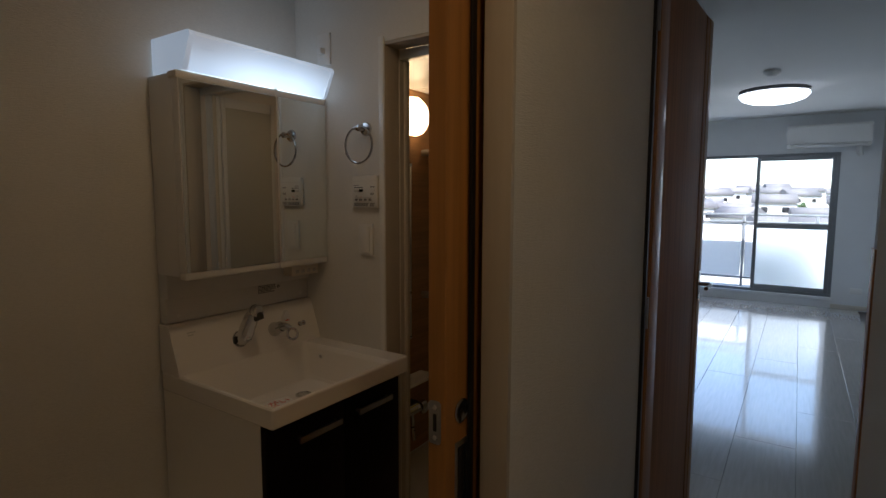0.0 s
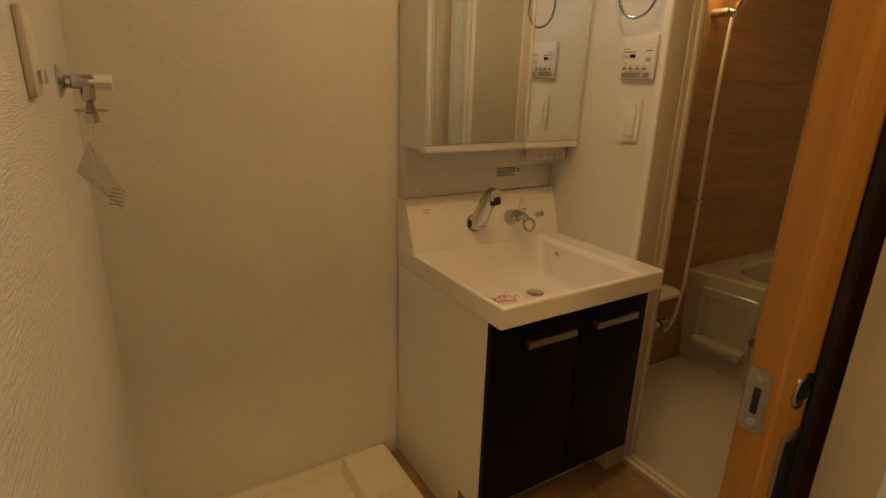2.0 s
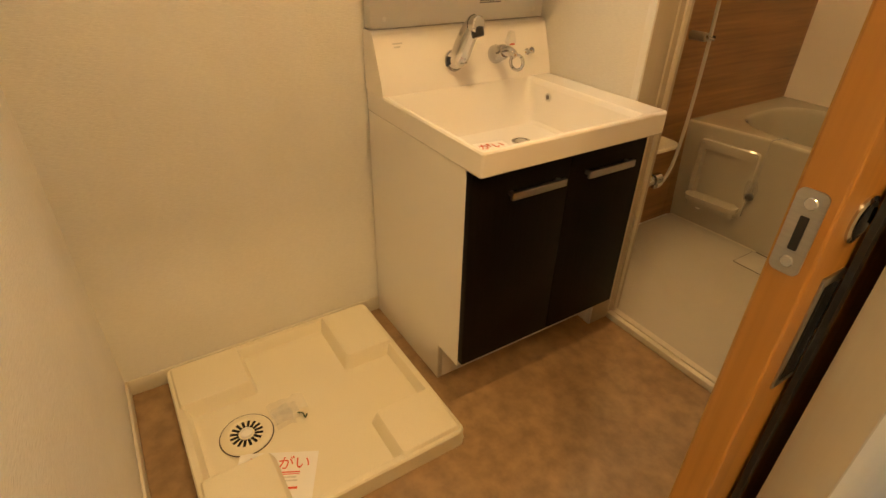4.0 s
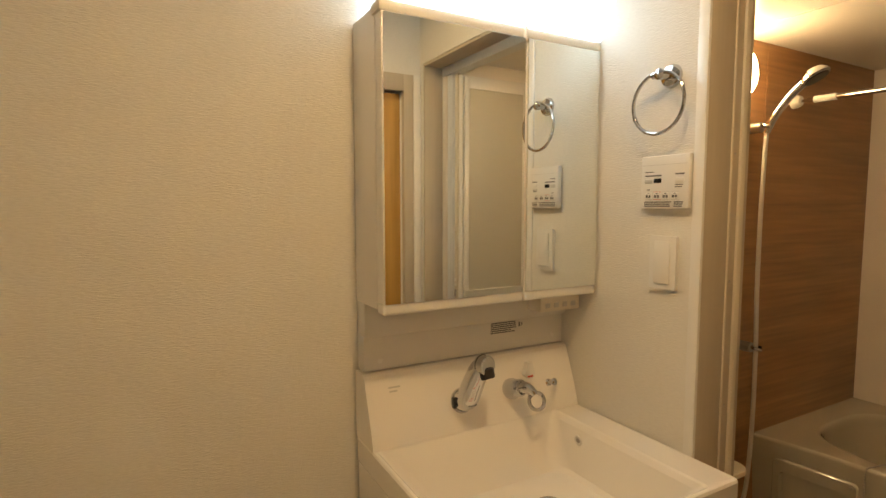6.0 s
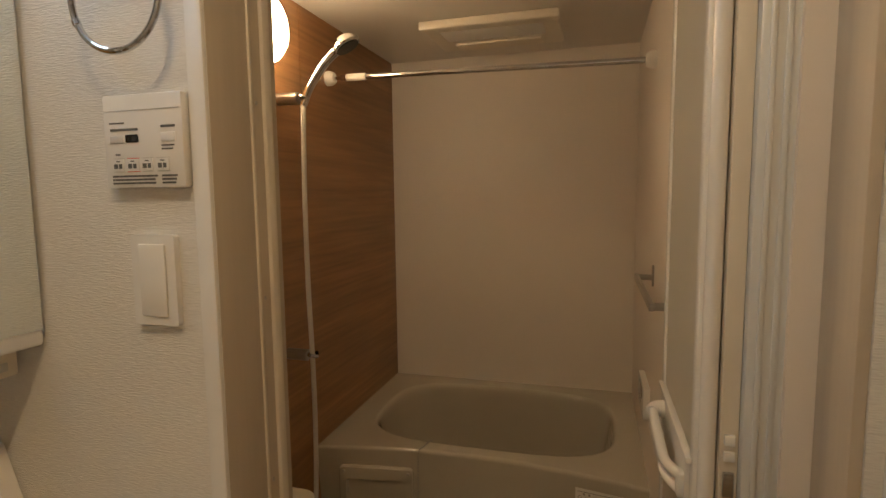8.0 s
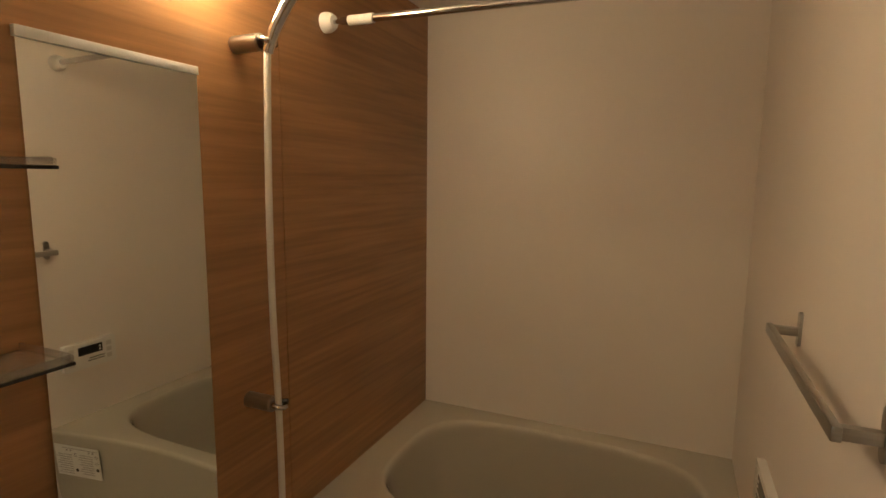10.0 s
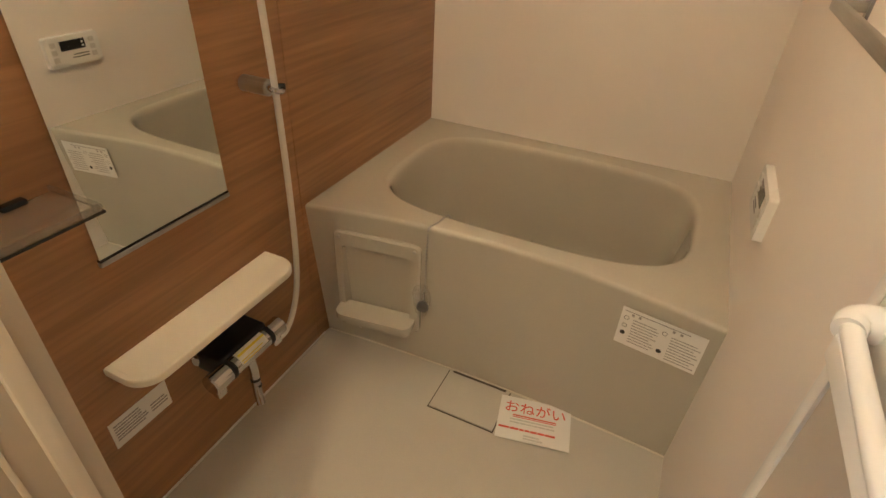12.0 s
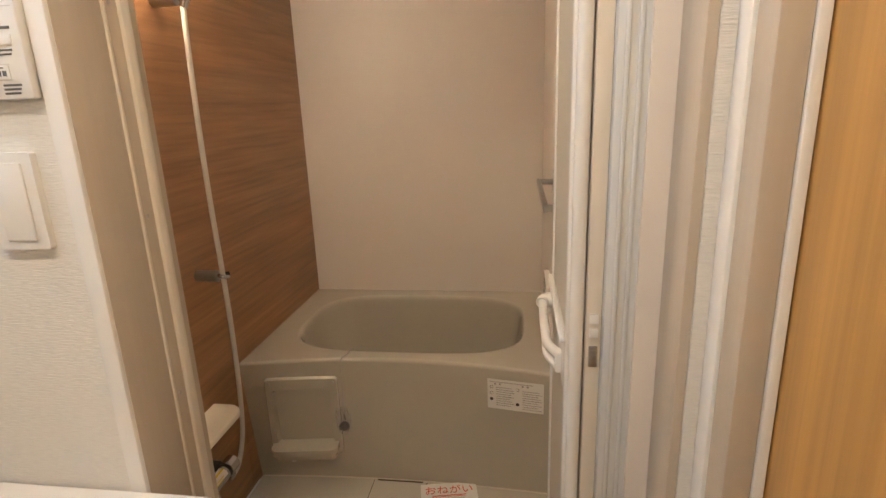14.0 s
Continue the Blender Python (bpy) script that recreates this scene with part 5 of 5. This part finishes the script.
door_box("door_leaf", 0.0, 0.0, 0.010, 0.755, 0.034, 2.10, "walnut")
door_box("edge_strip", 0.7552, -0.005, 0.010, 0.760, 0.036, 2.10, "honey", "pale maple edge strip")
door_box("stile", 0.65, -0.003, 0.012, 0.70, 0.0, 2.098, "walnut")
door_box("edge_trim", 0.7005, -0.005, 0.012, 0.755, 0.0, 2.098, "amber", "orange wooden edge trim")
door_box("stile", 0.004, -0.003, 0.012, 0.10, 0.0, 2.098, "amber", "warm orange hinge stile")
ha = door_box("lever_handle", 0.700, -0.010, 0.955, 0.728, -0.003, 1.075, "chrome", "chrome lever handle")
bm = tube([(0.714, -0.008, 1.02), (0.714, -0.045, 1.02), (0.700, -0.055, 1.02), (0.61, -0.055, 1.018)], 0.008, 12)
bmesh.ops.transform(bm, matrix=dm, verts=bm.verts[:])
part("lever", bm, "chrome", ha)
for z in (0.25, 1.02, 1.93):
    part("hinge", rod((-0.304, 1.826, z - 0.05), (-0.304, 1.826, z + 0.05), 0.008, n=12), "steel", hd_, "dark metal hinge")
bm = box(-0.36, 1.790, 0, -0.3195, 1.822, 2.11, 0.002)
box(HX1 - 0.03, 1.790, 0, HX1, 1.89, 2.11, 0.002, bm=bm)
box(-0.36, 1.790, 2.11, HX1, 1.89, 2.14, 0.002, bm=bm)
solid("trim_hall_door_frame", bm, "greybeige", "beige frame of the hall door", "door frame", "", "structure")
solid("trim_hall_door_seal", box(-0.3190, 1.796, 0.0, -0.3010, 1.816, 2.10), "black", "black door seal", "seal", "", "structure")
# end of a low partition seen past the hall
wall("wall_kitchen_end", (0.315, 2.52, -0.1, 0.50, 2.60, 2.5), mat="livingwall", label="end of a white partition wall")
solid("trim_kitchen_end", box(0.309, 2.515, 0.06, 0.315, 2.605, 1.20, 0.001), "walnut", "brown edge panel on the partition", "trim", "", "structure")

wn = thing("window_1", (-0.86, LY1 + 0.07, WZ0), "tall sliding balcony window with grey metal sashes", "window", "", "structure")
part("sill", box(WX0, LY1 - 0.02, WZ0 - 0.03, WX1, LY1 + 0.13, WZ0 + 0.012, 0.004), "livingwall", wn)
for nm, b in (("head", (WX0, LY1 + 0.03, WZ1 - 0.035, WX1, LY1 + 0.12, WZ1)), ("bottom_track", (WX0, LY1 + 0.03, WZ0 + 0.012, WX1, LY1 + 0.12, WZ0 + 0.045)),
              ("side", (WX0, LY1 + 0.03, WZ0 + 0.045, WX0 + 0.035, LY1 + 0.12, WZ1 - 0.035)), ("side", (WX1 - 0.035, LY1 + 0.03, WZ0 + 0.045, WX1, LY1 + 0.12, WZ1 - 0.035))):
    part(nm, box(*b, 0.003), "bronze", wn)


def sash(x0, x1, y, frosted):
    s = part("sash", box(x0, y, WZ0 + 0.046, x0 + 0.045, y + 0.03, WZ1 - 0.036, 0.003), "bronze", wn, "grey metal sash")
    part("stile", box(x1 - 0.045, y, WZ0 + 0.046, x1, y + 0.03, WZ1 - 0.036, 0.003), "bronze", s)
    for z, h in ((WZ0 + 0.046, 0.06), (WZ1 - 0.086, 0.05)) + (((0.98, 0.07),) if frosted else ()):
        part("rail", box(x0 + 0.045, y + 0.001, z, x1 - 0.045, y + 0.029, z + h, 0.003), "bronze", s)
    top = part("pane", box(x0 + 0.045, y + 0.012, (1.05 if frosted else WZ0 + 0.106), x1 - 0.045, y + 0.018, WZ1 - 0.086), "glass", s, "clear glass", smooth=False)
    top.visible_shadow = False
    if frosted:
        low = part("pane", box(x0 + 0.045, y + 0.012, WZ0 + 0.106, x1 - 0.045, y + 0.018, 0.98), "frostglass", s, "frosted glass", smooth=False)
        low.visible_shadow = False


sash(-0.42, WX1 - 0.035, LY1 + 0.04, True)
sash(WX0 + 0.035, -1.15, LY1 + 0.04, True)

bal = thing("balcony", (-0.9, 9.0, -0.1), "concrete balcony with metal rail and frosted panels", "balcony", "", "structure")
part("slab", box(LX0 - 1, LY1 + 0.15, -0.25, LX1 + 1, LY1 + 1.55, -0.02), "concrete", bal)
for z in (1.10, 0.98, 0.10):
    part("rail", box(LX0 - 1, LY1 + 1.40, z, LX1 + 1, LY1 + 1.45, z + 0.035, 0.004), "bronze", bal)
for k in range(6):
    x = LX0 - 0.9 + k * 0.95
    part("post", box(x, LY1 + 1.40, -0.02, x + 0.035, LY1 + 1.45, 1.10, 0.003), "bronze", bal)
    part("frosted_panel", box(x + 0.045, LY1 + 1.42, 0.14, x + 0.94, LY1 + 1.43, 0.975), "paper", bal, "white frosted panel", smooth=False)

ac = thing("air_conditioner", (0.33, LY1, 2.06), "white wall air conditioner above the window", "air conditioner")
acp = [(LY1, 2.01), (LY1 - 0.15, 2.015), (LY1 - 0.20, 2.05), (LY1 - 0.21, 2.11), (LY1 - 0.205, 2.25), (LY1 - 0.18, 2.275), (LY1, 2.28)]
part("case", loft([[(x, y, z) for y, z in acp] for x in (-0.10, -0.095, 0.735, 0.74)]), "white", ac)
part("flap", box(-0.06, LY1 - 0.205, 2.025, 0.70, LY1 - 0.160, 2.036, 0.003), "button", ac)
part("pipe", tube([(0.64, LY1 - 0.03, 2.07), (0.64, LY1 - 0.03, 1.96), (0.66, LY1 - 0.02, 1.90)], 0.03, 12), "white", ac)

rl = thing("ceiling_light", (-0.19, 6.25, LZ), "round white ceiling light, switched on", "ceiling light")
part("base", lathe([(0.30, 0), (0.30, 0.03), (0.27, 0.045)], (-0.19, 6.25, LZ), (0, 0, -1), 48), "ink", rl)
part("shade", lathe([(0.295, 0.035), (0.30, 0.05), (0.27, 0.085), (0.20, 0.112), (0.10, 0.128), (0.001, 0.132)], (-0.19, 6.25, LZ), (0, 0, -1), 48), "roomglow", rl, "glowing milky shade")
sd = thing("smoke_alarm", (-0.17, 5.3, LZ), "small round smoke alarm on the ceiling", "smoke alarm")
part("body", lathe([(0.062, 0), (0.062, 0.022), (0.045, 0.034), (0.030, 0.046), (0.001, 0.048)], (-0.17, 5.3, LZ), (0, 0, -1), 28), "button", sd)
ws = thing("wall_socket", (0.72, LY1, 0.26), "white wall socket low on the living room wall", "socket")
part("plate", box(0.66, LY1 - 0.008, 0.20, 0.78, LY1, 0.27, 0.002), "white", ws)
# assumed fixture, added out of view to go with the hall fill light
hl = thing("downlight", (0.09, 0.40, 2.25), "round white downlight added out of view in the hall ceiling", "downlight")
part("trim_ring", lathe([(0.062, 0), (0.062, 0.004), (0.052, 0.006), (0.048, 0.002)], (0.09, 0.40, 2.25), (0, 0, -1), 36), "white", hl)
part("lens", lathe([(0.047, 0.0), (0.045, 0.003), (0.001, 0.004)], (0.09, 0.40, 2.25), (0, 0, -1), 32), "downglow", hl, "glowing warm lens")
baseboard("baseboard_living", WX1, LY1 - 0.010, LX1, LY1, "white baseboard under the window wall")

# ---- distance: ground, houses and trees beyond the balcony ----
def land(y):
    return -12.0 if y < 40 else min(-2.5, -12.0 + 0.048 * (y - 40))


bm = bmesh.new()
rows = [[bm.verts.new((x, y, land(y))) for x in (-900, -300, 0, 300, 900)] for y in (9.9, 40, 120, 240, 400, 1500)]
for a_, b_ in zip(rows, rows[1:]):
    for k in range(4):
        bm.faces.new((a_[k], a_[k + 1], b_[k + 1], b_[k]))
solid("ground", bm, "ground", "distant ground rising to a built-up hillside", "ground", "", "structure", False)
rng = random.Random(11)


def house(x, y, w, d, h, r, turn):
    g = land(y) - 0.5
    ob = thing("house", (x, y, g), "far pale house with a dark pitched roof", "house", "far houses")
    m = Matrix.Translation((x, y, g)) @ pose(0, 0, 0, 0, 0, turn)
    bm = box(-w / 2, -d / 2, 0, w / 2, d / 2, h)
    bmesh.ops.transform(bm, matrix=m, verts=bm.verts[:])
    part("wall", bm, "facade", ob, smooth=False)
    bm = loft([[(-w / 2 - 0.4, -d / 2 - 0.5, h), (-w / 2 - 0.4, d / 2 + 0.5, h), (-w / 2 - 0.4, 0.1, h + r), (-w / 2 - 0.4, -0.1, h + r)],
               [(w / 2 + 0.4, -d / 2 - 0.5, h), (w / 2 + 0.4, d / 2 + 0.5, h), (w / 2 + 0.4, 0.1, h + r), (w / 2 + 0.4, -0.1, h + r)]])
    bmesh.ops.transform(bm, matrix=m, verts=bm.verts[:])
    part("roof", bm, "roof", ob, smooth=False)
    for k in range(2):
        bm = box(-w / 4 + k * w / 2 - 0.7, -d / 2 - 0.06, h - 2.2, -w / 4 + k * w / 2 + 0.7, -d / 2 + 0.02, h - 0.9)
        bmesh.ops.transform(bm, matrix=m, verts=bm.verts[:])
        part("window", bm, "dark", ob, smooth=False)


for k in range(34):
    y = 70 + 6 * k * (0.9 + 0.2 * rng.random())
    house(rng.uniform(-0.22, 0.09) * y, y, rng.uniform(7, 11), rng.uniform(6, 9), rng.uniform(5, 7.5), rng.uniform(1.5, 2.8), rng.uniform(-40, 40))


def far_tree(x, y, h):
    g = land(y)
    ob = thing("tree", (x, y, g), "far green broadleaf tree between the houses", "tree", "far trees")
    part("trunk", tube([(x, y, g), (x + 0.1, y, g + h * 0.4), (x, y + 0.1, g + h * 0.7)], lambda t: 0.25 - 0.15 * t, 8), "joint", ob)
    bm = bmesh.new()
    for k in range(60):
        a, e, q = rng.uniform(0, 6.28), rng.uniform(-0.6, 1.4), rng.uniform(0.4, 1.0)
        c = Vector((x + q * 0.34 * h * math.cos(a) * math.cos(e), y + q * 0.34 * h * math.sin(a) * math.cos(e), g + h * (0.62 + 0.34 * q * math.sin(e))))
        bmesh.ops.create_icosphere(bm, subdivisions=1, radius=rng.uniform(0.05, 0.11) * h, matrix=Matrix.Translation(c) @ pose(0, 0, 0, rng.uniform(0, 90), rng.uniform(0, 90), 0))
    part("crown", bm, "foliage", ob, smooth=False)


for k in range(22):
    y = 60 + 8 * k * (0.9 + 0.2 * rng.random())
    far_tree(rng.uniform(-0.22, 0.09) * y, y, rng.uniform(3.5, 6.5))

# ---- floorboards ----
fl = thing("floor_living", (0, 3, -0.1), "pale glossy wood floorboards", "floor", "", "structure")
part("subfloor", box(-0.42, 1.3, -0.1, LX1, LY1, -0.012), "joint", fl, smooth=False)
part("subfloor", box(LX0, 3.6, -0.1, -0.42, LY1, -0.012), "joint", fl, smooth=False)
part("subfloor", box(HX0, -1.3, -0.1, HX1, 1.3, -0.012), "joint", fl, smooth=False)
boards = {}


def floorboard(x, y0, y1):
    """One board; boards of one length share their mesh."""
    key = round(y1 - y0, 3)
    if key not in boards:
        boards[key] = finish(box(-0.1508, -key / 2, -0.012, 0.1508, key / 2, 0.0, 0.001, 1), "floorboard", "plank", False)
    ob = new("floorboard", boards[key])
    ob.location = (x, (y0 + y1) / 2, 0)
    ob.parent = fl
    ob.matrix_parent_inverse = WORLD[fl.name].inverted()


for i in range(11):
    x = LX0 + 0.165 + 0.303 * i
    y, end = (1.72 if x > -0.5 else 3.72), LY1
    cut = y + 0.6 * (1 + i % 3)
    while y < end - 0.01:
        cut = min(cut, end)
        floorboard(x, y + 0.0006, cut - 0.0006)
        y, cut = cut, cut + 1.818
for i in range(2):
    for y in (-1.28, 0.22):
        floorboard(HX0 + 0.155 + 0.303 * i, y, y + 1.4988)
